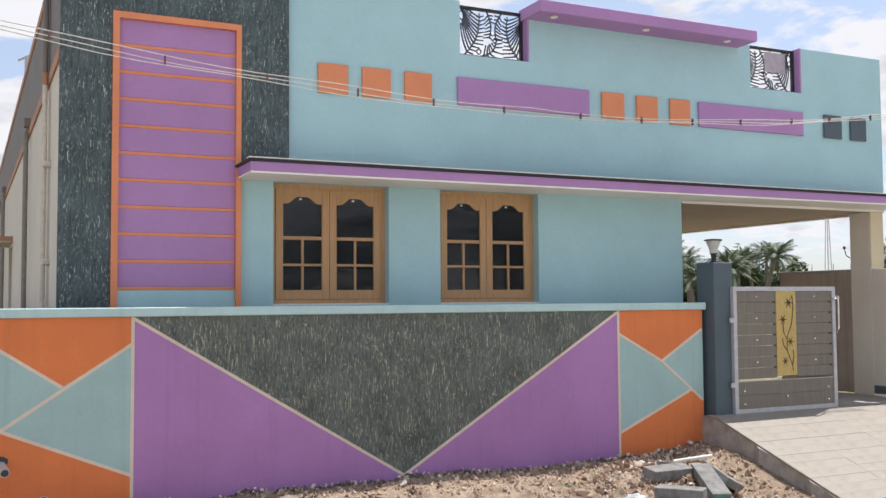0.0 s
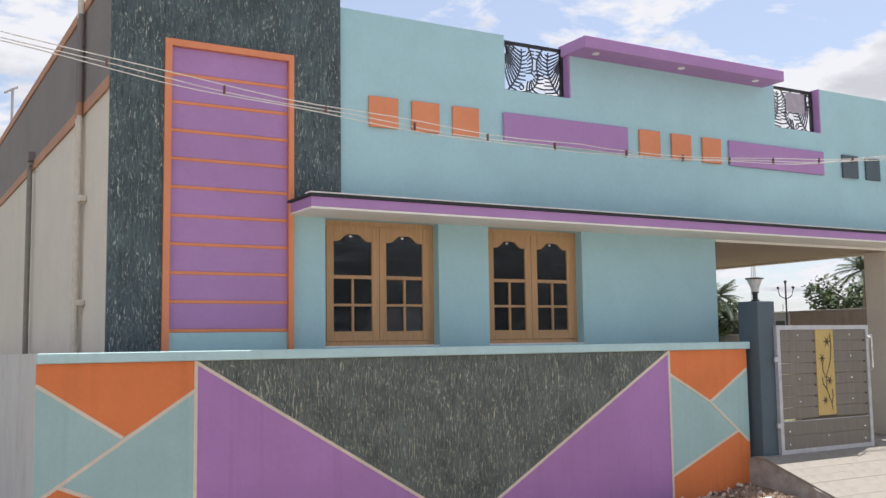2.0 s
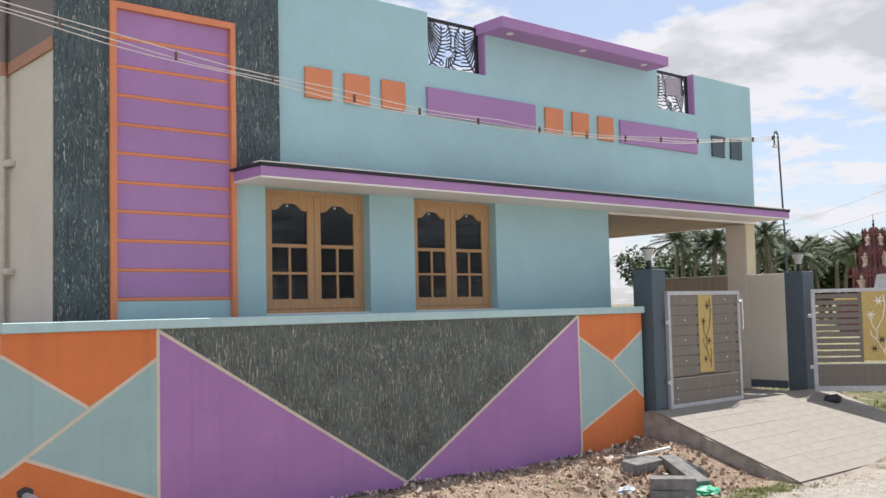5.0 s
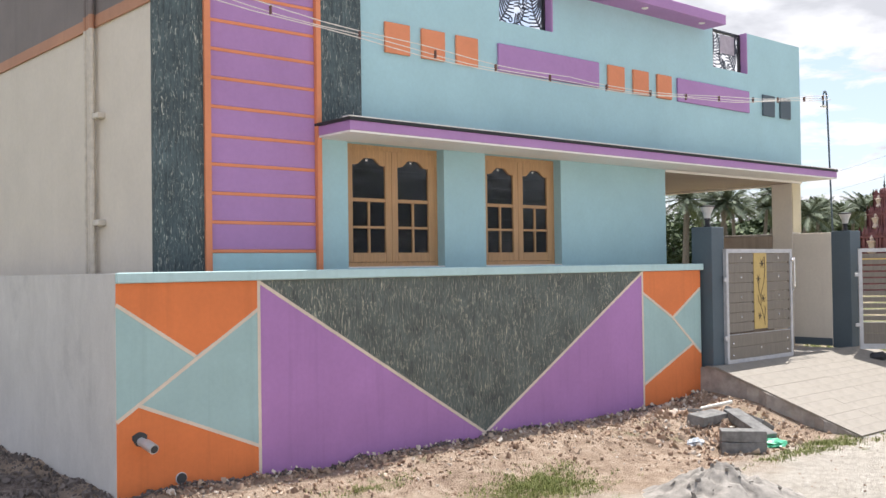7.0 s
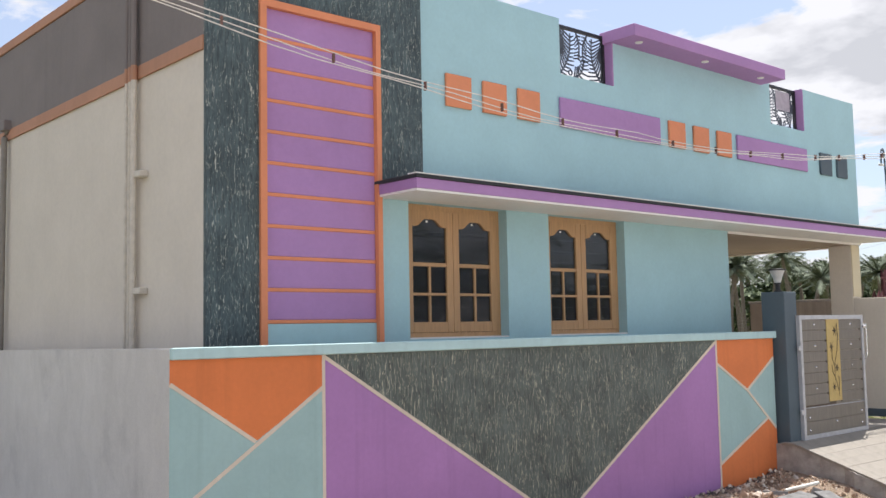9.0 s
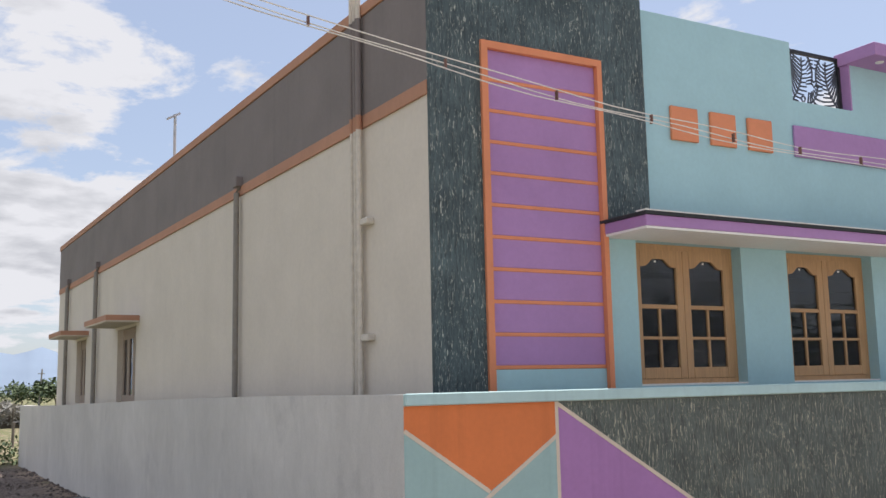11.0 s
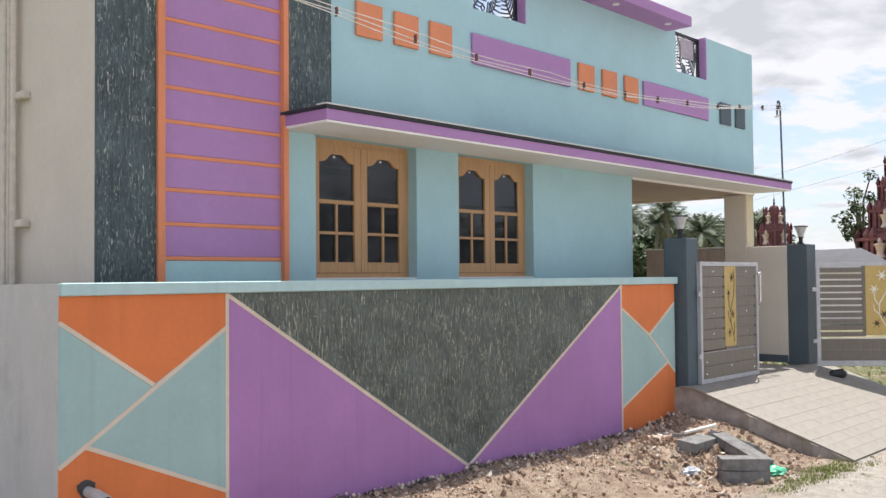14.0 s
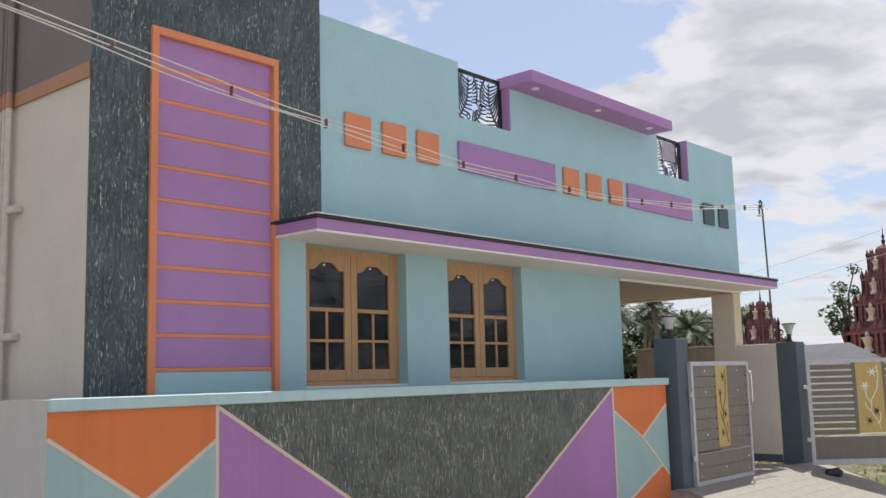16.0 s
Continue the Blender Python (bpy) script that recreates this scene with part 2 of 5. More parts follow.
    grass = mixed(nt, dry, grass, ramp(nt, link_noise(nt, co, 9, 6, 0.7), (0.3, (0.12, 0.085, 0.055)), (0.7, (0.31, 0.25, 0.155))))
    c = mixed(nt, cover, c, grass)
    nt.links.new(c, p.inputs["Base Color"])
    relief(nt, p, link_noise(nt, co, 20, 9, 0.8), 1.0, 0.05)
    return m


def glass(name):
    m, nt, p, co = base(name, 0.03)
    p.inputs["Base Color"].default_value = (0.10, 0.11, 0.135, 1)
    p.inputs["Transmission Weight"].default_value = 0.85
    p.inputs["IOR"].default_value = 1.45
    relief(nt, p, link_noise(nt, co, 4.5, 3), 0.35, 0.02)
    return m


def leaf(name, a, b):
    m, nt, p, co = base(name, 0.8)
    g = nt.nodes.new("ShaderNodeNewGeometry")
    c = ramp(nt, g.outputs["Random Per Island"], (0, a), (1, b))
    nt.links.new(c, p.inputs["Base Color"])
    return m


TEAL = paint("turquoise_paint", (0.385, 0.59, 0.63), var=0.06)
TEAL_WALL = paint("turquoise_yard_paint", (0.36, 0.52, 0.51), var=0.10, grime=0.10)
PURPLE = paint("purple_paint", (0.41, 0.225, 0.455), var=0.08)
PURPLE_WALL = paint("purple_yard_paint", (0.415, 0.205, 0.455), var=0.10, grime=0.12)
ORANGE = paint("orange_paint", (0.72, 0.26, 0.125), var=0.08)
ORANGE_WALL = paint("orange_yard_paint", (0.73, 0.205, 0.06), var=0.10, grime=0.12)
CREAM_LINE = paint("cream_line_paint", (0.72, 0.61, 0.49), var=0.14, grime=0.12)
COPING = paint("pale_coping_paint", (0.46, 0.63, 0.63), var=0.10, grime=0.12)
SLATE = slate("dark_slate_coating", (0.062, 0.088, 0.094), (0.50, 0.51, 0.44), 0.59, 0.17, 62)
SLATE_WALL = slate("dark_yard_coating", (0.098, 0.115, 0.104), (0.56, 0.53, 0.39), 0.58, 0.12, 86)
WHITE = paint("white_soffit_paint", (0.80, 0.775, 0.73), var=0.05)
BLACK = paint("black_edge_paint", (0.025, 0.027, 0.03), var=0.2)
CREAM = paint("cream_house_paint", (0.665, 0.60, 0.515), var=0.06, grime=0.03)
PALE_CREAM = paint("beige_cream_paint", (0.72, 0.66, 0.57), var=0.06, grime=0.05)
YELLOW_CREAM = paint("yellow_cream_paint", (0.66, 0.58, 0.40), var=0.06)
TAUPE = paint("taupe_parapet_paint", (0.205, 0.175, 0.165), var=0.12, grime=0.10)
RUST = paint("terracotta_band_paint", (0.46, 0.235, 0.145), var=0.12, grime=0.08)
BROWN = paint("brown_ceiling_paint", (0.36, 0.28, 0.22), var=0.08)
CEMENT = plaster("bare_grey_plaster", (0.61, 0.58, 0.55))
PILLAR = paint("blue_grey_pillar_paint", (0.09, 0.12, 0.142), var=0.10)
CONCRETE = plain("rough_concrete", (0.34, 0.31, 0.28), 0.9, 0, 0.25, 8, 0.6)
PAVER = paint("pale_paver", (0.27, 0.243, 0.205), var=0.12, grime=0.16, grain=50, bump=0.5, random_tone=0.02)
BLOCK = plain("cement_block", (0.19, 0.187, 0.18), 0.95, 0, 0.38, 9, 0.9)
TIMBER = wood("varnished_timber", (0.49, 0.285, 0.135))
GLASS = glass("window_glass")
# near-black for the shade inside room, holes and far window openings
DARK = plain("dark_hollow_shade", (0.06, 0.06, 0.06), 0.9)
IRON = plain("black_iron", (0.03, 0.03, 0.035), 0.5, 0.3)
JALI = plain("dark_cut_sheet", (0.075, 0.085, 0.105), 0.5, 0.2)
STEEL = plain("galvanised_steel", (0.50, 0.50, 0.51), 0.45, 0.5)
SILVER = plain("silver_gate_paint", (0.50, 0.50, 0.515), 0.5, 0.25)
SLAT = wood("brown_gate_slat", (0.19, 0.165, 0.137))
GOLD = plain("gold_panel", (0.52, 0.375, 0.13), 0.45, 0.15, 0.10, 30)
DARKCUT = plain("dark_cut_motif", (0.06, 0.04, 0.02), 0.7)
PALECUT = plain("pale_cut_motif", (0.80, 0.78, 0.70), 0.6)
CHROME = plain("bright_steel", (0.75, 0.75, 0.75), 0.25, 0.9)
PVC = plain("cream_pvc_pipe", (0.60, 0.545, 0.465), 0.6)
DULL_PIPE = plain("dull_rain_pipe", (0.24, 0.215, 0.185), 0.6)
PVC_GREY = plain("grey_pvc_pipe", (0.45, 0.45, 0.46), 0.45)
WIRE = plain("pale_cable", (0.72, 0.68, 0.62), 0.55)
SPACER = plain("brown_cable_spacer", (0.16, 0.08, 0.06), 0.6)
EARTH = soil()
SAND = plain("grey_sand", (0.26, 0.24, 0.215), 0.95, 0, 0.4, 9, 1.0)
LAMP = plain("frosted_lamp_shade", (0.48, 0.48, 0.47), 0.35)
MAROON = plain("maroon_temple_paint", (0.185, 0.07, 0.073), 0.75, 0, 0.35, 3, 0.4)
STATUE = plain("pale_statue_paint", (0.62, 0.50, 0.42), 0.6)
OCHRE = plain("ochre_paint", (0.62, 0.42, 0.16), 0.7)
SHEET = plain("grey_roof_sheet", (0.15, 0.15, 0.158), 1.0, 0, 0.1, 2)
BRUSH = plain("dry_grey_brush", (0.34, 0.325, 0.295), 0.9, 0, 0.3, 2)
LILAC = plain("lilac_paper", (0.42, 0.37, 0.42), 0.8)
HUTWALL = paint("brown_boundary_paint", (0.42, 0.35, 0.285), var=0.2, grime=0.3)
BARK = plain("grey_bark", (0.19, 0.16, 0.13), 0.9, 0, 0.3, 10, 0.6)
PALM = leaf("palm_leaf", (0.065, 0.09, 0.055), (0.17, 0.205, 0.13))
LEAF = leaf("broad_leaf", (0.045, 0.075, 0.035), (0.14, 0.18, 0.085))
GRASS = leaf("grass_blade", (0.11, 0.15, 0.035), (0.33, 0.34, 0.12))
# pale blue stands for distance haze over the far hills
HILL = plain("hazy_blue_hill", (0.20, 0.255, 0.34), 1.0, 0, 0.08, 0.004)
SCRUB = plain("dry_scrub_hill", (0.085, 0.11, 0.06), 1.0, 0, 0.35, 0.05)
TARP = plain("blue_plastic", (0.11, 0.34, 0.47), 0.45, 0, 0.6, 7)
GREENBAG = plain("green_plastic", (0.10, 0.48, 0.28), 0.35, 0, 0.3, 9)
PALEBAG = plain("pale_plastic", (0.42, 0.46, 0.50), 0.4, 0, 0.3, 9)
rk, rnt, rp, rco = base("rubble_stone", 0.95)
rg = rnt.nodes.new("ShaderNodeNewGeometry")
rnt.links.new(ramp(rnt, rg.outputs["Random Per Island"], (0, (0.17, 0.11, 0.08)), (0.3, (0.38, 0.26, 0.18)), (0.8, (0.50, 0.385, 0.285)), (1, (0.66, 0.60, 0.53))), rp.inputs["Base Color"])
RUBBLE = rk
# cement chips, coloured darker to carry the shadow band at the wall foot
CHIPS = plain("cement_chip_and_foot_shade", (0.145, 0.12, 0.108), 0.95, 0, 0.5, 5)


# ---- building helpers ----
def part(name, bm, material, parent, label=""):
    me = bpy.data.meshes.new(name)
    bm.normal_update()
    bm.to_mesh(me)
    bm.free()
    me.materials.append(material)
    ob = new(name, me)
    ob.parent = parent
    return tagged(ob, label) if label else ob


def thing(name, label, category, at=(0, 0, 0), group="", kind=""):
    ob = new(name)
    ob.location = at
    ob.empty_display_size = 0.2
    return tagged(ob, label, category, group, kind)


def solid(name, bm, material, label, category, group="", kind="", at=None):
    ob = part(name, bm, material, None)
    if at:
        ob.location = at
    return tagged(ob, label, category, group, kind)


def box(bm, a, b, bevel=0.0):
    (x0, y0, z0), (x1, y1, z1) = a, b
    v = [bm.verts.new(p) for p in ((x0, y0, z0), (x1, y0, z0), (x1, y1, z0), (x0, y1, z0), (x0, y0, z1), (x1, y0, z1), (x1, y1, z1), (x0, y1, z1))]
    fs = [bm.faces.new([v[i] for i in q]) for q in ((3, 2, 1, 0), (4, 5, 6, 7), (0, 1, 5, 4), (1, 2, 6, 5), (2, 3, 7, 6), (3, 0, 4, 7))]
    if bevel:
        es = list({e for f in fs for e in f.edges})
        bmesh.ops.bevel(bm, geom=es, offset=bevel, segments=1, affect="EDGES")
    return bm


def boxed(a, b, bevel=0.0):
    return box(bmesh.new(), a, b, bevel)


def prism(bm, poly, y0, y1):
    """A flat outline in x and z, given thickness from y0 to y1."""
    area = sum(poly[i - 1][0] * poly[i][1] - poly[i][0] * poly[i - 1][1] for i in range(len(poly)))
    if area < 0:
        poly = poly[::-1]
    f = [bm.verts.new((x, y0, z)) for x, z in poly]
    k = [bm.verts.new((x, y1, z)) for x, z in poly]
    bm.faces.new(f)
    bm.faces.new(k[::-1])
    for i in range(len(poly)):
        bm.faces.new((f[i], f[i - 1], k[i - 1], k[i]))
    return bm


def cell_wall(cuts_u, cuts_v, full, d0, d1, place):
    """A wall of cells between cuts; full(u, v) says where it is solid. Outer faces only. place(u, d, v) gives the point."""
    bm = bmesh.new()
    us, vs = sorted(set(cuts_u)), sorted(set(cuts_v))
    on = {(i, j): full((us[i] + us[i + 1]) / 2, (vs[j] + vs[j + 1]) / 2) for i in range(len(us) - 1) for j in range(len(vs) - 1)}
    made = {}

    def vert(u, d, v):
        key = (u, d, v)
        if key not in made:
            made[key] = bm.verts.new(place(u, d, v))
        return made[key]

    for (i, j), s in on.items():
        if not s:
            continue
        a, b, c, e = us[i], us[i + 1], vs[j], vs[j + 1]
        bm.faces.new([vert(*q) for q in ((a, d0, c), (b, d0, c), (b, d0, e), (a, d0, e))])
        bm.faces.new([vert(*q) for q in ((a, d1, e), (b, d1, e), (b, d1, c), (a, d1, c))])
        if not on.get((i - 1, j)):
            bm.faces.new([vert(*q) for q in ((a, d1, c), (a, d0, c), (a, d0, e), (a, d1, e))])
        if not on.get((i + 1, j)):
            bm.faces.new([vert(*q) for q in ((b, d0, c), (b, d1, c), (b, d1, e), (b, d0, e))])
        if not on.get((i, j - 1)):
            bm.faces.new([vert(*q) for q in ((a, d1, c), (b, d1, c), (b, d0, c), (a, d0, c))])
        if not on.get((i, j + 1)):
            bm.faces.new([vert(*q) for q in ((a, d0, e), (b, d0, e), (b, d1, e), (a, d1, e))])
    bmesh.ops.recalc_face_normals(bm, faces=bm.faces[:])
    return bm


def tube(bm, pts, r, n=8, r_end=None, cap=True):
    """A round bar through points."""
    rings = []
    pts = [Vector(p) for p in pts]
    for i, p in enumerate(pts):
        d = (pts[min(i + 1, len(pts) - 1)] - pts[max(i - 1, 0)]).normalized()
        s = d.cross(Vector((0, 0, 1)) if abs(d.z) < 0.9 else Vector((1, 0, 0))).normalized()
        u = s.cross(d)
        q = r if r_end is None else r + (r_end - r) * i / (len(pts) - 1)
        rings.append([bm.verts.new(p + (s * math.cos(a) + u * math.sin(a)) * q) for a in (2 * math.pi * k / n for k in range(n))])
    for a, b in zip(rings, rings[1:]):
        for k in range(n):
            bm.faces.new((a[k], a[k - 1], b[k - 1], b[k]))
    if cap:
        bm.faces.new(rings[0])
        bm.faces.new(rings[-1][::-1])
    return bm


def lathe(bm, profile, n=20, at=(0, 0, 0)):
    """A turned form from (radius, height) pairs."""
    rings = [[bm.verts.new((at[0] + r * math.cos(2 * math.pi * k / n), at[1] + r * math.sin(2 * math.pi * k / n), at[2] + z)) for k in range(n)] for r, z in profile]
    for a, b in zip(rings, rings[1:]):
        for k in range(n):
            bm.faces.new((a[k - 1], a[k], b[k], b[k - 1]))
    bm.faces.new(rings[0][::-1])
    bm.faces.new(rings[-1])
    return bm


def rock(bm, c, r, rnd, flat=0.6):
    m = Matrix.Translation(c) @ Euler((rnd.uniform(0, 6), rnd.uniform(0, 6), rnd.uniform(0, 6))).to_matrix().to_4x4()
    pts = [(1, 0, -.4), (-.6, .8, -.4), (-.6, -.8, -.4), (.5, .7, .5), (-.9, 0, .4), (.5, -.7, .5)]
    v = [bm.verts.new(m @ Vector((x * r * rnd.uniform(.7, 1.2), y * r * rnd.uniform(.6, 1.1), z * r * flat * rnd.uniform(.7, 1.3)))) for x, y, z in pts]
    for q in ((0, 2, 1), (3, 4, 5), (0, 1, 3), (1, 4, 3), (1, 2, 4), (2, 5, 4), (2, 0, 5), (0, 3, 5)):
        bm.faces.new([v[i] for i in q])


# ---- ground ----
def smooth(a, b, v):
    t = min(1, max(0, (v - a) / (b - a)))
    return t * t * (3 - 2 * t)


def ground_z(x, y):
    front = -0.56 + 0.225 * smooth(-1.7, -0.1, y)
    side = -0.30 - 0.13 * smooth(3, 22, y)
    z = front + (side - front) * smooth(-0.2, 0.6, y)
    z += -0.10 * smooth(-2.5, -9, x) * smooth(-1, 3, y)
    d = math.hypot(x - 4, y)
    z += 0.05 * (noise.noise((x * 0.8, y * 0.8, 0)) + 0.5 * noise.noise((x * 2.3, y * 2.3, 3))) * smooth(40, 15, d)
    if -1 < x < 8.0 and -1.5 < y < 0.1:
        z += 0.045 * noise.noise((x * 4, y * 4, 7))
    if -1.6 < x < 0.0 and y > 0.1:
        z += (0.05 * noise.noise((x * 3, y * 2.5, 9)) + 0.035 * noise.noise((x * 7, y * 6, 1))) * smooth(-1.6, -0.5, x)
    # bank against the side of the ramp
    z += 0.13 * smooth(7.1, 7.95, x) * smooth(8.8, 8.2, x) * smooth(-1.9, -0.7, y) * smooth(0.3, -0.1, y)
    # heap of rubble against the yard wall, towards the ramp
    z += 0.09 * math.exp(-((x - 6.9) / 1.0) ** 2 - ((y + 0.85) / 0.5) ** 2)
    return z


def steps(inner, lo, hi, fine, outer):
    s = list(np.arange(lo, hi + 1e-6, fine))
    k, v = fine, hi
    while v < outer:
        k *= 1.22
        v += k
        s.append(v)
    k, v = fine, lo
    while v > -outer:
        k *= 1.22
        v -= k
        s.insert(0, v)
    return s


gx, gy = steps(0, -5.0, 13.5, 0.16, 2600), steps(0, -5.0, 3.0, 0.16, 2600)
gb = bmesh.new()
gv = [[gb.verts.new((x, y, ground_z(x, y))) for x in gx] for y in gy]
for j in range(len(gy) - 1):
    for i in range(len(gx) - 1):
        gb.faces.new((gv[j][i], gv[j][i + 1], gv[j + 1][i + 1], gv[j + 1][i]))
for f in gb.faces:
    f.smooth = True
solid("ground", gb, EARTH, "red-brown earth, dusty track and worn grass", "ground", kind="structure")

# ---- yard wall in front ----
WT = 1.40
yard = thing("yard_wall", "front yard wall painted in purple, orange and turquoise shapes", "wall", kind="structure")
part("wall_core", boxed((0.0, 0.012, -0.75), (8.06, 0.16, WT)), CEMENT, yard)
V1, V2, XE = 1.305, 6.805, 8.06
LOW = -0.75


def field(name, poly, material, label):
    bm = prism(bmesh.new(), poly, 0.0, 0.012)
    return part(name, bm, material, yard, label)


field("painted_field", [(0, WT), (V1, WT), (V1, 1.15), (0.69, 0.77), (0, 1.23)], ORANGE_WALL, "orange painted field")
field("painted_field", [(0, 1.23), (0.69, 0.77), (0.18, 0.405), (0, 0.29)], TEAL_WALL, "turquoise painted field")
field("painted_field", [(V1, 1.15), (V1, -0.07), (0.18, 0.405), (0.69, 0.77)], TEAL_WALL, "turquoise painted field")
field("painted_field", [(0, 0.29), (0.18, 0.405), (V1, -0.07), (V1, LOW), (0, LOW)], ORANGE_WALL, "orange painted field")
field("painted_field", [(V1, WT), (4.055, -0.29), (V2, WT)], SLATE_WALL, "dark textured triangle with pale flecks")
field("painted_field", [(V1, WT), (4.055, -0.29), (4.055, LOW), (V1, LOW)], PURPLE_WALL, "purple painted field")
field("painted_field", [(V2, WT), (4.055, -0.29), (4.055, LOW), (V2, LOW)], PURPLE_WALL, "purple painted field")
field("painted_field", [(V2, WT), (XE, WT), (XE, 1.17), (7.43, 0.79), (V2, 1.13)], ORANGE_WALL, "orange painted field")
field("painted_field", [(XE, 1.17), (XE, 0.285), (7.87, 0.43), (7.43, 0.79)], TEAL_WALL, "turquoise painted field")
field("painted_field", [(V2, 1.13), (7.43, 0.79), (7.87, 0.43), (V2, -0.03)], TEAL_WALL, "turquoise painted field")
field("painted_field", [(V2, -0.03), (7.87, 0.43), (XE, 0.285), (XE, LOW), (V2, LOW)], ORANGE_WALL, "orange painted field")


def line(a, b, depth, w=0.030):
    (x0, z0), (x1, z1) = a, b
    l = math.hypot(x1 - x0, z1 - z0)
    nx, nz = -(z1 - z0) / l * w / 2, (x1 - x0) / l * w / 2
    bm = prism(bmesh.new(), [(x0 + nx, z0 + nz), (x1 + nx, z1 + nz), (x1 - nx, z1 - nz), (x0 - nx, z0 - nz)], -0.0018 - 0.0004 * depth, 0.004)
    part("dividing_line", bm, CREAM_LINE, yard)


k_line = 0
for a, b in (((V1, WT), (V1, LOW)), ((V2, WT), (V2, LOW)), ((V1, WT - 0.01), (4.14, -0.342)), ((V2, WT - 0.01), (3.97, -0.342)),
             ((0.0, 1.23), (0.69, 0.77)), ((V1, 1.15), (0.0, 0.285)), ((0.18, 0.405), (V1, -0.07)),
             ((V2, 1.13), (7.43, 0.79)), ((7.43, 0.79), (8.045, 0.297)), ((8.045, 1.162), (7.43, 0.79)), ((7.87, 0.43), (V2, -0.03))):
    k_line += 1
    line(a, b, k_line)
bm = boxed((0.0, -0.035, WT + 0.002), (8.10, 0.19, 1.490), 0.008)
for v in bm.verts:
    if v.co.z > 1.45:
        # weathered top, falling to the yard
        v.co.z -= 0.13 * (v.co.y + 0.035)
part("coping", bm, COPING, yard, "pale turquoise coping")

# bare side wall, falling slightly to the back
bm = bmesh.new()
nb = 40
prof = []
for k in range(nb + 1):
    y = 0.004 + 23.6 * k / nb
    top = 1.48 - 0.27 * smooth(0, 1, k / nb) + 0.006 * noise.noise((0, y * 2, 0))
    prof.append([bm.verts.new(p) for p in ((-0.012, y, -0.9), (-0.004, y, top), (0.15, y, top), (0.15, y, -0.9))])
for a, b in zip(prof, prof[1:]):
    for k in range(4):
        bm.faces.new((a[k - 1], a[k], b[k], b[k - 1]))
bm.faces.new(prof[0][::-1])
bm.faces.new(prof[-1])
bmesh.ops.recalc_face_normals(bm, faces=bm.faces[:])
solid("yard_wall_side", bm, CEMENT, "bare grey cement-plastered side yard wall with damp stains", "wall", kind="structure")

# drain pipe through the wall and weep hole
dp = thing("drain_pipe", "short grey plastic drain pipe poking out of the orange wall", "pipe", (0.19, 0, 0.10))
bm = bmesh.new()
tube(bm, [(0, 0.1, 0.02), (0.02, -0.10, 0.0), (0.035, -0.2, -0.03)], 0.036, 14)
part("pipe", bm, PVC_GREY, dp)
bm = bmesh.new()
tube(bm, [(0.016, -0.09, 0.0), (0.035, -0.2, -0.03)], 0.043, 14)
part("collar", bm, STEEL, dp, "bright grey pipe collar")
bm = bmesh.new()
tube(bm, [(0.035, -0.2, -0.03), (0.0355, -0.204, -0.031)], 0.032, 14)
part("bore", bm, DARK, dp)
bm = bmesh.new()
prism(bm, [(0.062 * math.cos(a) * (1 + 0.2 * math.sin(3 * a)), 0.03 + 0.06 * math.sin(a)) for a in (k * math.pi / 6 for k in range(12))], -0.004, 0.002)
part("broken_edge", bm, DARK, dp)
wh = thing("weep_hole", "small round drain hole low in the orange wall", "hole", (0.55, 0, -0.24))
part("bore", tube(bmesh.new(), [(0, 0.02, 0), (0, -0.0135, 0)], 0.044, 14), DARK, wh)
part("rim", lathe(bmesh.new(), [(0.05, 0), (0.052, 0.006), (0.047, 0.012)], 14), PVC_GREY, wh).matrix_local = pose(0, 0.003, 0, 90)

# ---- house ----
house = thing("house", "single-storey house painted turquoise and purple with dark slate corner", "house")
FY, SX = 0.825, 0.695
TOP, SILL = 5.14, 4.49
END = 12.28
W1, W2, WZ = (2.875, 4.23), (4.885, 6.225), (1.495, 2.845)


J1, J2, SPLIT = (5.16, 6.115), (9.71, 10.66), 8.45


def front_full(x, z):
    if x < 3.035:
        top = 5.46
    elif J1[0] < x < J1[1] or J2[0] < x < J2[1]:
        top = SILL
    elif J1[1] < x < J2[0]:
        top = 5.085
    else:
        top = TOP
    if z > top:
        return False
    if x > SPLIT and z < 2.83:
        return False
    return not ((W1[0] < x < W1[1] or W2[0] < x < W2[1]) and WZ[0] < z < WZ[1])


CUTS = [SX, 3.035, *J1, *J2, END, SPLIT, *W1, *W2]
part("front_wall", cell_wall(CUTS, [-0.4, 2.83, 2.95, *WZ], front_full, FY, 1.055, lambda u, d, v: (u, d, v)), TEAL, house, "turquoise plastered front wall")
part("parapet", cell_wall(CUTS, [2.951, SILL, 5.085, TOP, 5.46], front_full, FY, FY + 0.15, lambda u, d, v: (u, d, v)), TEAL, house, "turquoise parapet with two screened openings")
# slate-look cladding of the corner
part("slate_cladding", cell_wall([SX - 0.012, 1.185, 2.502, 3.035], [-0.4, 3.02, 4.513, 5.45],
                                 lambda x, z: z > 4.513 or x < 1.185 or (x > 2.502 and z > 3.02), 0.78, FY - 0.002, lambda u, d, v: (u, d, v)), SLATE, house,
     "dark textured cladding with pale flecks")
part("cladding_cap", boxed((SX - 0.02, 0.76, 5.452), (3.05, FY + 0.165, 5.495), 0.006), TAUPE, house, "grey cap of the dark corner")
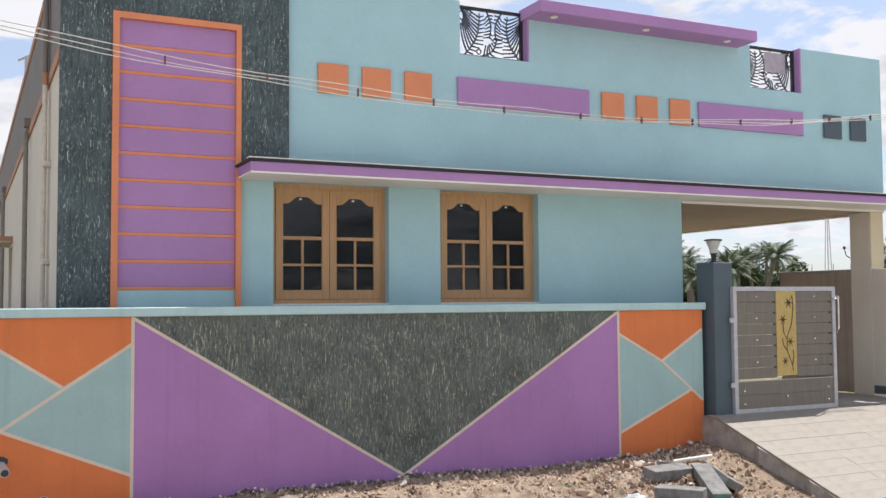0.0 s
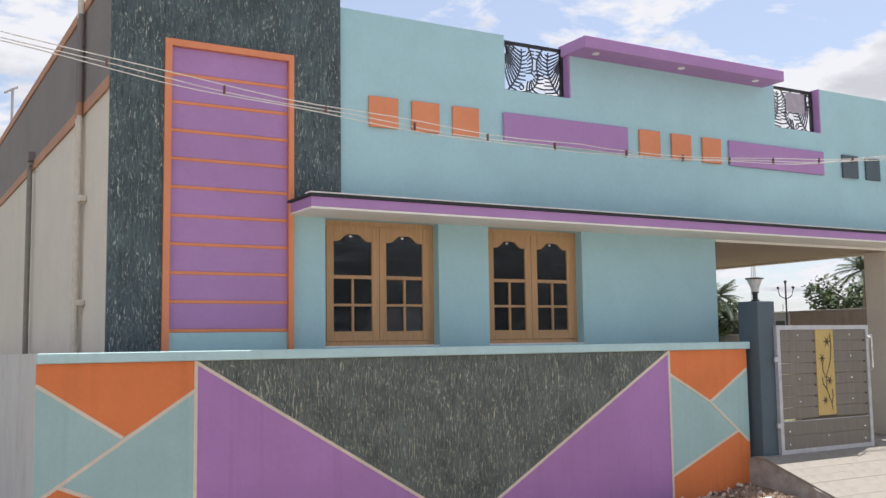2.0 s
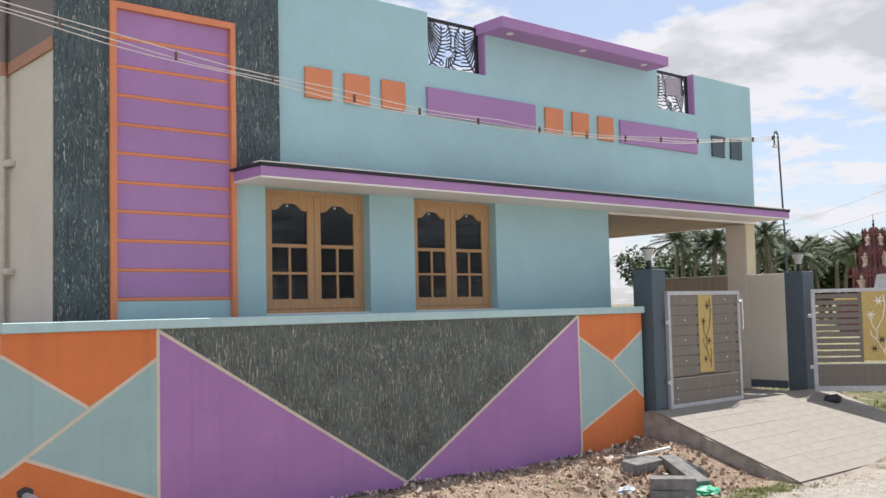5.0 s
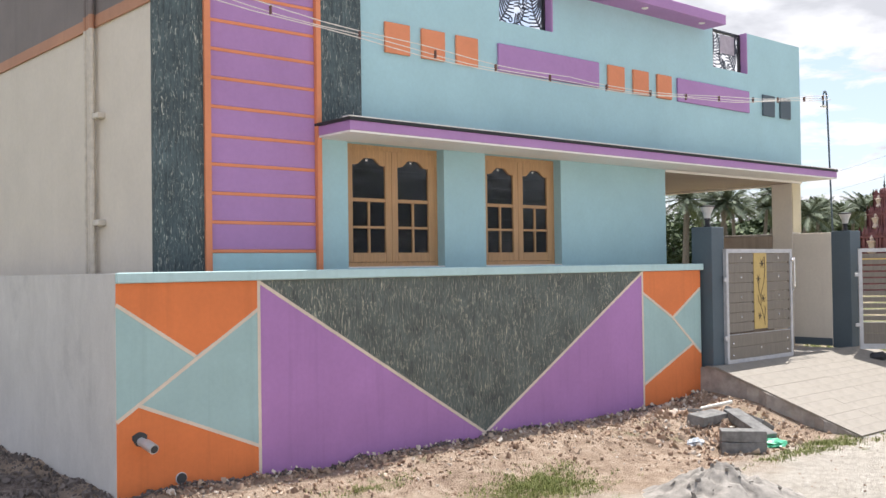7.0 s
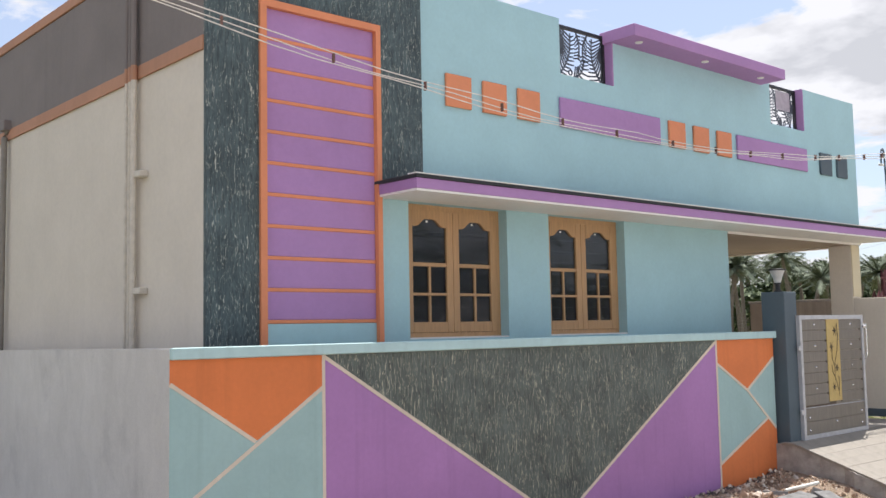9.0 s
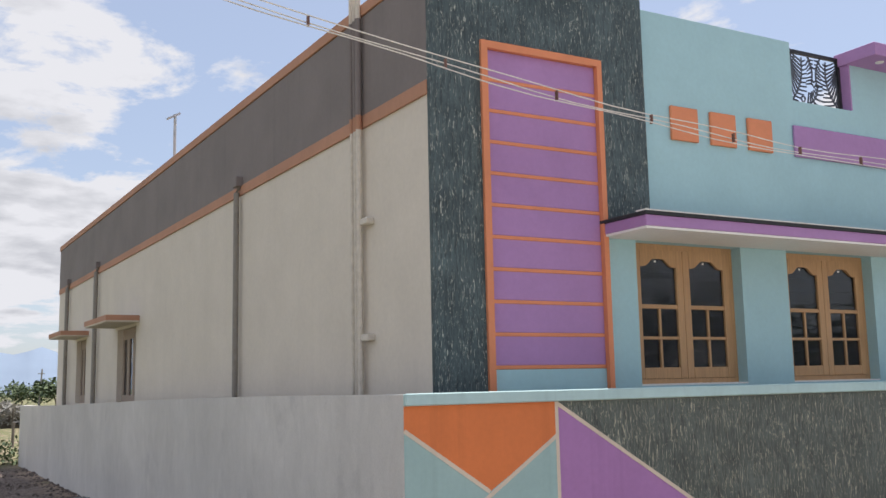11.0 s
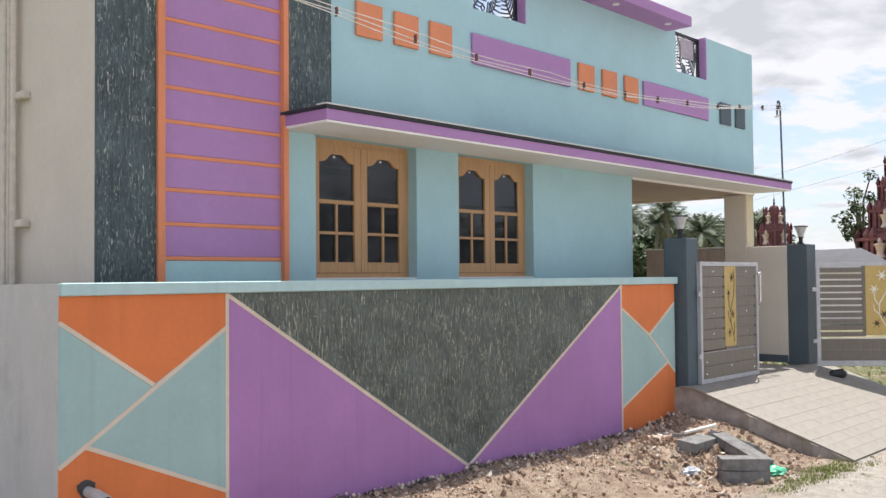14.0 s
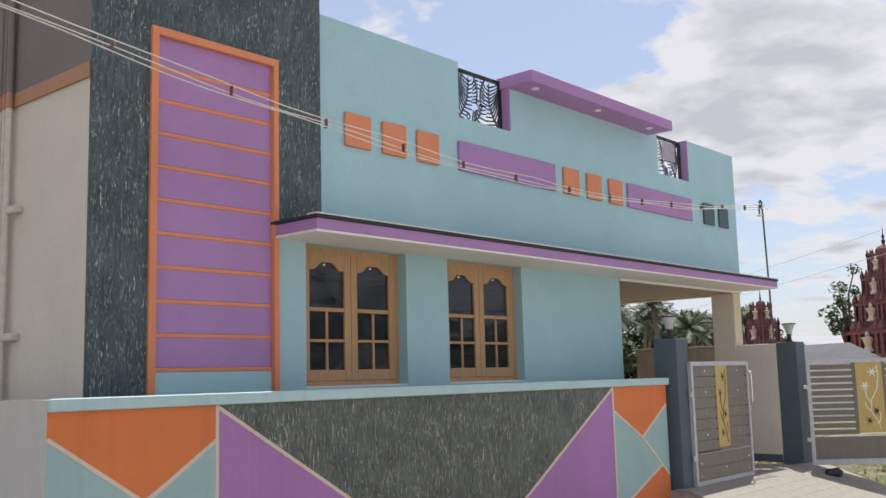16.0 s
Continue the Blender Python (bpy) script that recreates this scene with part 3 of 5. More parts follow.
# tall purple panel with orange frame
part("panel_frame", cell_wall([1.185, 1.25, 2.448, 2.502], [0.2, 4.448, 4.513], lambda x, z: z > 4.448 or x < 1.25 or x > 2.448, 0.75, FY - 0.002,
                              lambda u, d, v: (u, d, v)), ORANGE, house, "orange raised frame")
for k in range(10):
    z1 = 4.448 - k * 0.2775
    part("purple_panel", boxed((1.251, 0.80, z1 - 0.2775 + 0.022), (2.447, FY - 0.002, z1 - 0.001), 0.004), PURPLE, house, "" if k else "purple panel")
    part("orange_strip", boxed((1.251, 0.793, z1 - 0.2775 - 0.012), (2.447, FY - 0.003, z1 - 0.2775 + 0.021), 0.004), ORANGE, house)
part("plinth_panel", boxed((1.251, 0.797, 0.2), (2.447, FY - 0.002, 1.659)), TEAL, house, "turquoise panel under the purple ones")
# raised squares and bars
for x0, x1, mat_ in ((3.377, 3.73, ORANGE), (3.90, 4.25, ORANGE), (4.425, 4.773, ORANGE), (5.112, 6.99, PURPLE), (7.18, 7.53, ORANGE), (7.725, 8.07, ORANGE),
                     (8.27, 8.61, ORANGE), (8.757, 10.66, PURPLE), (11.07, 11.42, PILLAR), (11.60, 11.92, PILLAR)):
    part("raised_panel", boxed((x0, FY - 0.035, 3.865), (x1, FY - 0.002, 4.205), 0.006), mat_, house,
         {"orange_paint": "orange raised square", "purple_paint": "purple raised bar"}.get(mat_.name, "dark blue-grey raised square"))
# sunshade along the front
shade = part("sunshade", boxed((2.462, 0.192, 2.868), (END - 0.01, FY - 0.002, 2.965), 0.004), PURPLE, house, "long purple sunshade slab")
part("soffit", boxed((2.467, 0.198, 2.846), (END - 0.015, FY - 0.004, 2.867)), WHITE, shade, "white underside")
part("black_edge", boxed((2.447, 0.177, 2.966), (END, FY - 0.003, 2.998), 0.003), BLACK, shade, "black top edge")
# sunlight on the top edge, made as a white strip
part("white_line", boxed((2.444, 0.174, 2.999), (END + 0.003, 0.30, 3.010)), WHITE, shade, "thin white strip standing in for the sunlit top edge")
for k, x in enumerate((3.5, 5.6, 7.8, 10.2)):
    part("soffit_light", lathe(bmesh.new(), [(0.045, 2.843), (0.05, 2.847), (0.05, 2.8505)], 14, (x, 0.5, 0)), WHITE, shade)
# hood over the middle of the parapet
hood = part("parapet_hood", boxed((6.065, 0.44, 5.025), (9.49, FY + 0.155, 5.17), 0.006), PURPLE, house, "purple projecting hood with small lights")
for x in (6.35, 7.75, 9.1):
    part("hood_light", lathe(bmesh.new(), [(0.042, 5.013), (0.048, 5.018), (0.048, 5.025)], 14, (x, 0.60, 0)), WHITE, hood)
for x0, x1 in ((J1[1] - 0.018, J1[1] + 0.004), (J2[1] - 0.018, J2[1] + 0.004)):
    part("purple_jamb", boxed((x0, FY - 0.006, SILL + 0.005), (x1, FY + 0.154, 5.075 if x0 < 8 else TOP + 0.003)), PURPLE, house, "purple jamb beside the screen")


def ribbon(bm, pts, w, y0, y1):
    """A flat strip of metal along a line in x and z."""
    n = len(pts)
    rows = []
    for i, (x, z) in enumerate(pts):
        ax, az = pts[max(i - 1, 0)]
        bx, bz = pts[min(i + 1, n - 1)]
        l = math.hypot(bx - ax, bz - az) or 1
        q = w * (1 - 0.35 * i / (n - 1)) / 2
        ox, oz = -(bz - az) / l * q, (bx - ax) / l * q
        rows.append([bm.verts.new(p) for p in ((x + ox, y0, z + oz), (x - ox, y0, z - oz), (x - ox, y1, z - oz), (x + ox, y1, z + oz))])
    for a, b in zip(rows, rows[1:]):
        for k in range(4):
            bm.faces.new((a[k], a[k - 1], b[k - 1], b[k]))
    bm.faces.new(rows[0])
    bm.faces.new(rows[-1][::-1])


def jali(x0, x1, z0, z1, flip, patch):
    y0, y1 = 0.950, 0.960
    fr = part("jali_screen", cell_wall([x0, x0 + 0.035, x1 - 0.035, x1], [z0, z0 + 0.035, z1 - 0.035, z1],
                                       lambda x, z: x < x0 + 0.035 or x > x1 - 0.035 or z < z0 + 0.035 or z > z1 - 0.035, 0.930, 0.972,
                                       lambda u, d, v: (u, d, v)), IRON, house, "black-framed cut metal screen of leaf pattern")
    a, b, c, e = x0 + 0.035, x1 - 0.035, z0 + 0.035, z1 - 0.035
    w, h = b - a, e - c
    bm = bmesh.new()

    def put(u, v):
        u = min(1, max(0, u))
        v = min(1, max(0, v))
        return (a + w * (1 - u if flip else u), c + h * v)

    stems = []
    for (u0, v0), (u1, v1), bend in (((0.10, 0.0), (0.34, 0.95), -0.12), ((0.36, 0.0), (0.62, 0.42), -0.2), ((0.46, 1.0), (0.50, 0.42), 0.12),
                                     ((0.70, 1.0), (0.62, 0.35), -0.14), ((0.98, 0.02), (0.80, 0.95), 0.14)):
        stem = []
        for k in range(25):
            t = k / 24
            e = math.sin(math.pi * t) * bend
            stem.append(Vector((1.5 * u0 + 1.5 * (u1 - u0) * t - (v1 - v0) * e, v0 + (v1 - v0) * t + 1.5 * (u1 - u0) * e)))
        stems.append(stem)
    for own, stem in enumerate(stems):
        ribbon(bm, [put(p.x / 1.5, p.y) for p in stem[::2]], 0.021, y0, y1)
        run = 0.0
        for k in range(1, 24):
            run += (stem[k] - stem[k - 1]).length
            if run < 0.074:
                continue
            run = 0.0
            fwd = (stem[k + 1] - stem[k - 1]).normalized()
            for side in (-1, 1):
                p, pts = stem[k].copy(), [stem[k].copy()]
                for q in range(16):
                    turn = side * radians(66 - 1.6 * q)
                    p = p + Vector((fwd.x * math.cos(turn) - fwd.y * math.sin(turn), fwd.x * math.sin(turn) + fwd.y * math.cos(turn))) * 0.040
                    gaps = [min((p - c).length for c in other) for other in stems]
                    if gaps[own] > min(gaps) + 0.03 or not (-0.02 < p.x < 1.52 and -0.02 < p.y < 1.02):
                        break
                    pts.append(p)
                if len(pts) > 2:
                    ribbon(bm, [put(c.x / 1.5, c.y) for c in pts], 0.022, y0 + 0.001, y1 - 0.001)
    for u, v, r in ((0.07, 0.86, 0.055), (0.17, 0.93, 0.035), (0.33, 0.10, 0.03), (0.04, 0.62, 0.03)):
        ring = []
        for k in range(15):
            g = 2 * math.pi * k / 14
            px, pz = put(u, v)
            ring.append((px + r * math.cos(g), pz + r * math.sin(g)))
        ribbon(bm, ring, 0.018, y0, y1)
    part("cut_sheet", bm, JALI, fr, "dark sheet cut in a leaf pattern")
    if patch:
        part("paper_sheet", boxed((a + w * 0.40, y0 - 0.006, c + h * 0.45), (a + w * 0.86, y0 - 0.002, c + h * 0.96)), LILAC, fr, "pale lilac paper stuck on the screen")


jali(J1[0] + 0.005, J1[1] - 0.02, SILL + 0.003, TOP - 0.015, False, False)
jali(J2[0] + 0.005, J2[1] - 0.02, SILL + 0.003, TOP - 0.015, True, True)


def arch_z(u, zs, h):
    """Eyebrow arch: level shoulders, raised middle."""
    k = min(1, max(0, (abs(u - 0.5) - 0.12) / 0.29))
    return zs + h * (0.5 + 0.5 * math.cos(math.pi * k)) * (1 - 0.15 * k)


def window(x0, x1):
    z0, z1 = WZ
    y = 0.95
    fr = part("window", cell_wall([x0, x0 + 0.055, x1 - 0.055, x1], [z0, z0 + 0.06, z1 - 0.055, z1],
                                  lambda x, z: x < x0 + 0.055 or x > x1 - 0.055 or z < z0 + 0.06 or z > z1 - 0.055, y, y + 0.09,
                                  lambda u, d, v: (u, d, v)), TIMBER, house, "varnished timber window with two arched glazed shutters")
    part("window_sill", boxed((x0 + 0.001, FY + 0.002, z0 - 0.002), (x1 - 0.001, y - 0.001, z0 + 0.016)), WHITE, fr)
    a, b, c, e = x0 + 0.057, x1 - 0.057, z0 + 0.062, z1 - 0.057
    mid = (a + b) / 2
    for s0, s1 in ((a, mid - 0.002), (mid + 0.002, b)):
        w = s1 - s0
        st, rail = 0.085, 0.105
        p0, p1 = s0 + st, s1 - st
        zt = c + rail + 0.47 * (e - c)
        ya, yb = y - 0.012, y + 0.03
        part("shutter_stile", boxed((s0, ya, c), (p0, yb, e), 0.004), TIMBER, fr, "timber shutter stile")
        part("shutter_stile", boxed((p1, ya, c), (s1, yb, e), 0.004), TIMBER, fr)
        part("bottom_rail", boxed((p0, ya, c), (p1, yb, c + rail), 0.004), TIMBER, fr)
        zs = e - 0.165
        arch = [(p0 + (p1 - p0) * k / 20, arch_z(k / 20, zs, 0.078)) for k in range(21)]
        part("arched_rail", prism(bmesh.new(), arch + [(p1, e), (p0, e)], ya, yb), TIMBER, fr, "timber rail with an eyebrow arch")
        part("middle_rail", boxed((p0, ya + 0.004, zt - 0.02), (p1, yb, zt + 0.02), 0.004), TIMBER, fr)
        zm = (c + rail + zt - 0.02) / 2
        pm = (p0 + p1) / 2
        part("glazing_bar", boxed((p0, ya + 0.006, zm - 0.014), (p1, yb, zm + 0.014), 0.003), TIMBER, fr)
        part("glazing_bar", boxed((pm - 0.014, ya + 0.006, c + rail), (pm + 0.014, yb, zm - 0.014), 0.003), TIMBER, fr)
        part("glazing_bar", boxed((pm - 0.014, ya + 0.006, zm + 0.014), (pm + 0.014, yb, zt - 0.02), 0.003), TIMBER, fr)
        yg = y + 0.014
        lo, up = c + rail, zm + 0.014
        for g in ([(p0, lo), (pm - 0.014, lo), (pm - 0.014, zm - 0.014), (p0, zm - 0.014)], [(pm + 0.014, lo), (p1, lo), (p1, zm - 0.014), (pm + 0.014, zm - 0.014)],
                  [(p0, up), (pm - 0.014, up), (pm - 0.014, zt - 0.02), (p0, zt - 0.02)], [(pm + 0.014, up), (p1, up), (p1, zt - 0.02), (pm + 0.014, zt - 0.02)],
                  [(p0, zt + 0.02), (p1, zt + 0.02)] + arch[::-1]):
            pane = part("pane", prism(bmesh.new(), g, yg, yg + 0.004), GLASS, fr)
            pane.visible_shadow = False
        px = (p0 + p1) / 2 - 0.02
        part("sticker", boxed((px - 0.012, yg - 0.003, zs + 0.045), (px + 0.016, yg - 0.001, zs + 0.065)), WHITE, fr, "small white sticker on the glass")
    for k in range(9):
        z = c + 0.12 + k * 0.128
        part("grille_bar", boxed((x0 + 0.056, y + 0.034, z), (x1 - 0.056, y + 0.046, z + 0.014)), STEEL, fr)


window(*W1)
window(*W2)

# side wall with its band, parapet and windows
S1, S2, SWZ, BACK = (11.4, 12.9), (16.1, 17.25), (1.30, 2.68), 19.9
# the side stands a little out of square with the front
TURN = Matrix.Translation((SX, FY, 0)) @ Matrix.Rotation(radians(0.8), 4, "Z") @ Matrix.Translation((-SX, -FY, 0))


def turned(ob):
    ob.matrix_local = TURN
    return ob




def side_full(y, z):
    return not ((S1[0] < y < S1[1] or S2[0] < y < S2[1]) and SWZ[0] < z < SWZ[1])


turned(part("side_wall", cell_wall([1.057, BACK, *S1, *S2], [-0.4, 5.09, *SWZ], side_full, SX, SX + 0.23, lambda u, d, v: (d, u, v)), CREAM, house, "cream plastered side wall"))
part("corner_return", boxed((SX - 0.004, FY, -0.4), (SX + 0.02, 1.056, 5.06)), CREAM, house)
turned(part("parapet_face", boxed((SX - 0.012, FY, 4.10), (SX - 0.001, BACK, 5.085)), TAUPE, house, "dark taupe parapet band"))
turned(part("terracotta_band", boxed((SX - 0.024, FY, 3.975), (SX - 0.001, BACK, 4.10), 0.004), RUST, house, "terracotta string course"))
turned(part("parapet_cap", boxed((SX - 0.03, FY + 0.002, 5.09), (SX + 0.26, BACK + 0.03, 5.205), 0.006), RUST, house, "terracotta parapet cap"))
part("back_wall", boxed((0.66, BACK - 0.23, -0.4), (SPLIT, BACK - 0.01, 5.05)), CREAM, house)
part("porch_side_wall", boxed((SPLIT - 0.23, 1.055, -0.4), (SPLIT, BACK - 0.24, 4.0)), CREAM, house, "cream wall beside the car porch")
part("roof", boxed((0.72, 1.06, 2.95), (SPLIT - 0.23, BACK - 0.24, 3.1)), CONCRETE, house, "flat concrete roof")
# added floor and partition, coloured dark for the unlit room behind the panes
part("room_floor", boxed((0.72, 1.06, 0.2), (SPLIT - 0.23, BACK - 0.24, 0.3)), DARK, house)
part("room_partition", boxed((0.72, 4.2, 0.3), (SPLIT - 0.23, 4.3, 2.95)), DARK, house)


def side_window(y0, y1):
    z0, z1 = SWZ
    x = SX + 0.10
    fr = part("window", cell_wall([y0, y0 + 0.06, y1 - 0.06, y1], [z0, z0 + 0.06, z1 - 0.06, z1],
                                  lambda u, v: u < y0 + 0.06 or u > y1 - 0.06 or v < z0 + 0.06 or v > z1 - 0.06, x, x + 0.09,
                                  lambda u, d, v: (d, u, v)), BROWN, house, "brown-painted side window with shutters")
    turned(fr)
    n = 3
    w = (y1 - y0 - 0.12) / n
    for k in range(n):
        a = y0 + 0.06 + k * w
        part("shutter", cell_wall([a + 0.004, a + 0.09, a + w - 0.09, a + w - 0.004], [z0 + 0.062, z0 + 0.17, z1 - 0.19, z1 - 0.062],
                                  lambda u, v: u < a + 0.09 or u > a + w - 0.09 or v < z0 + 0.17 or v > z1 - 0.19, x - 0.01, x + 0.03,
                                  lambda u, d, v: (d, u, v)), BROWN, fr)
        pane = part("pane", boxed((x + 0.01, a + 0.09, z0 + 0.17), (x + 0.014, a + w - 0.09, z1 - 0.19)), GLASS, fr)
        pane.visible_shadow = False
    c = part("window_canopy", boxed((SX - 0.56, y0 - 0.25, z1 + 0.05), (SX - 0.001, y1 + 0.25, z1 + 0.14), 0.004), CREAM, house, "small canopy with terracotta edge over the side window")
    turned(c)
    part("canopy_edge", cell_wall([y0 - 0.26, y0 - 0.24, y1 + 0.24, y1 + 0.26], [SX - 0.57, SX - 0.55, SX - 0.001],
                                  lambda u, v: u < y0 - 0.24 or u > y1 + 0.24 or v < SX - 0.55, z1 + 0.075, z1 + 0.165,
                                  lambda u, d, v: (v, u, d)), RUST, c, "terracotta edge")


side_window(*S1)
side_window(*S2)

# rain pipes on the side wall
for y, r, top, n in ((2.08, 0.028, 6.3, 1), (2.17, 0.021, 6.3, 1), (2.25, 0.021, 5.4, 1), (5.70, 0.036, 4.0, 0), (14.8, 0.045, 4.0, 0), (18.3, 0.045, 4.0, 0)):
    x = SX - r - 0.03
    bm = bmesh.new()
    if n:
        tube(bm, [(x, y, -0.3), (x, y, top)], r, 10)
    else:
        tube(bm, [(x, y, -0.3), (x, y, top), (x + 0.02, y, top + 0.07), (SX + 0.02, y, top + 0.10)], r, 10)
    p = part("rain_pipe", bm, PVC if n else DULL_PIPE, house, "cream plastic rain pipe" if n else "dull grey-brown rain pipe")
    turned(p)
    if n:
        part("painted_length", tube(bmesh.new(), [(x, y, 4.10), (x, y, 5.06)], r + 0.002, 10), TAUPE, p, "pipe length painted taupe")
        part("painted_band", tube(bmesh.new(), [(x, y, 3.96), (x, y, 4.10)], r + 0.003, 10), RUST, p)
    else:
        part("hopper", boxed((SX - 0.10, y - 0.08, top + 0.08), (SX - 0.002, y + 0.08, top + 0.21), 0.01), TAUPE, p, "dark outlet over the pipe")
for z in (1.985, 3.06):
    part("pipe_clip", boxed((SX - 0.095, 1.885, z - 0.032), (SX - 0.012, 2.04, z + 0.032), 0.01), PVC, house, "plastic pipe clip")
# aerial on the parapet
ant = thing("roof_aerial", "thin T-shaped steel aerial on the parapet", "aerial", (SX - 0.02, 9.4, 5.205))
part("mast", tube(bmesh.new(), [(0, 0, 0), (0, 0, 0.80)], 0.024, 8), PVC_GREY, ant)
part("crossbar", boxed((-0.15, -0.03, -0.014), (0.09, 0.03, 0.014)), PVC_GREY, ant).matrix_local = pose(0, 0, 0.78, 0, -30)

# car porch
porch = thing("car_porch", "open car porch with brown ceiling on a cream column", "porch")
part("ceiling_slab", boxed((8.455, 1.059, 2.83), (END - 0.01, 9.0, 2.98)), BROWN, porch, "brown-painted porch ceiling")
part("beam_edge", boxed((12.14, 1.302, 2.795), (END - 0.009, 9.0, 2.829)), CREAM, porch, "thin cream lower edge of the slab")
part("front_lining", boxed((8.455, 0.828, 2.816), (END - 0.012, 1.058, 2.828)), BROWN, porch)
part("front_strip", boxed((8.453, 0.812, 2.812), (END - 0.012, 0.8235, 2.8455)), WHITE, porch, "white strip under the sunshade")
part("column", boxed((11.99, 0.85, -0.4), (12.265, 1.22, 2.811), 0.006), PALE_CREAM, porch, "cream porch column")
part("column_face", boxed((11.995, 0.836, 1.99), (12.26, 0.849, 2.811)), YELLOW_CREAM, porch, "yellow-cream front face of the column")
solid("yard_wall_right", boxed((11.996, 0.182, 0.13), (12.13, 0.8485, 1.962), 0.006), PALE_CREAM, "cream boundary wall beside the gate", "wall", kind="structure")
back = thing("yard_wall_back", "brown-painted boundary wall running back beside the porch", "wall", kind="structure")
part("wall_core", boxed((12.01, 1.222, 0.10), (12.13, 2.70, 1.93)), HUTWALL, back)
part("coping", boxed((11.995, 1.222, 1.931), (12.145, 2.72, 1.97), 0.006), CONCRETE, back, "rough cement coping")
solid("wall_plinth", boxed((11.982, 0.182, 0.12), (11.995, 0.84, 0.24)), PILLAR, "dark blue-grey painted plinth strip", "plinth", kind="structure")
solid("courtyard_floor", boxed((0.16, 0.17, -0.4), (11.98, 12.0, 0.085)), CONCRETE, "plain concrete courtyard floor", "floor", kind="structure")


# ---- gate pillars and lamps ----
def pillar(x0, x1, label):
    p = thing("gate_pillar", label, "pillar", (x0, 0, 0), "gate pillars", "structure")
    part("shaft", boxed((0, -0.14, -0.6), (x1 - x0, 0.18, 1.982), 0.008), PILLAR, p)
    return p


pillar(8.135, 8.432, "blue-grey painted gate pillar at the end of the yard wall")
pillar(12.0, 12.345, "blue-grey painted gate pillar beside the open leaf")


def lamp(x):
    l = thing("pillar_lamp", "small pillar lamp with flared pale shade on the gate pillar", "lamp", (x, 0.02, 1.982), "pillar lamps")
    part("base", lathe(bmesh.new(), [(0.05, 0), (0.05, 0.02), (0.032, 0.03), (0.032, 0.10), (0.045, 0.105), (0.045, 0.12)], 14), IRON, l)
    part("shade", lathe(bmesh.new(), [(0.042, 0.121), (0.055, 0.18), (0.092, 0.27), (0.097, 0.275)], 16), LAMP, l, "flared frosted shade")
    part("cap", lathe(bmesh.new(), [(0.112, 0.276), (0.112, 0.29), (0.05, 0.30)], 16), IRON, l)


lamp(8.28)
lamp(12.17)


# ---- gates ----
def flower(bm, x, z, r, y0, y1, n=6):
    poly = []
    for k in range(n * 2):
        a = math.pi * k / n
        q = r if k % 2 == 0 else r * 0.28
        poly.append((x + q * math.cos(a), z + q * math.sin(a)))
    prism(bm, poly, y0, y1)


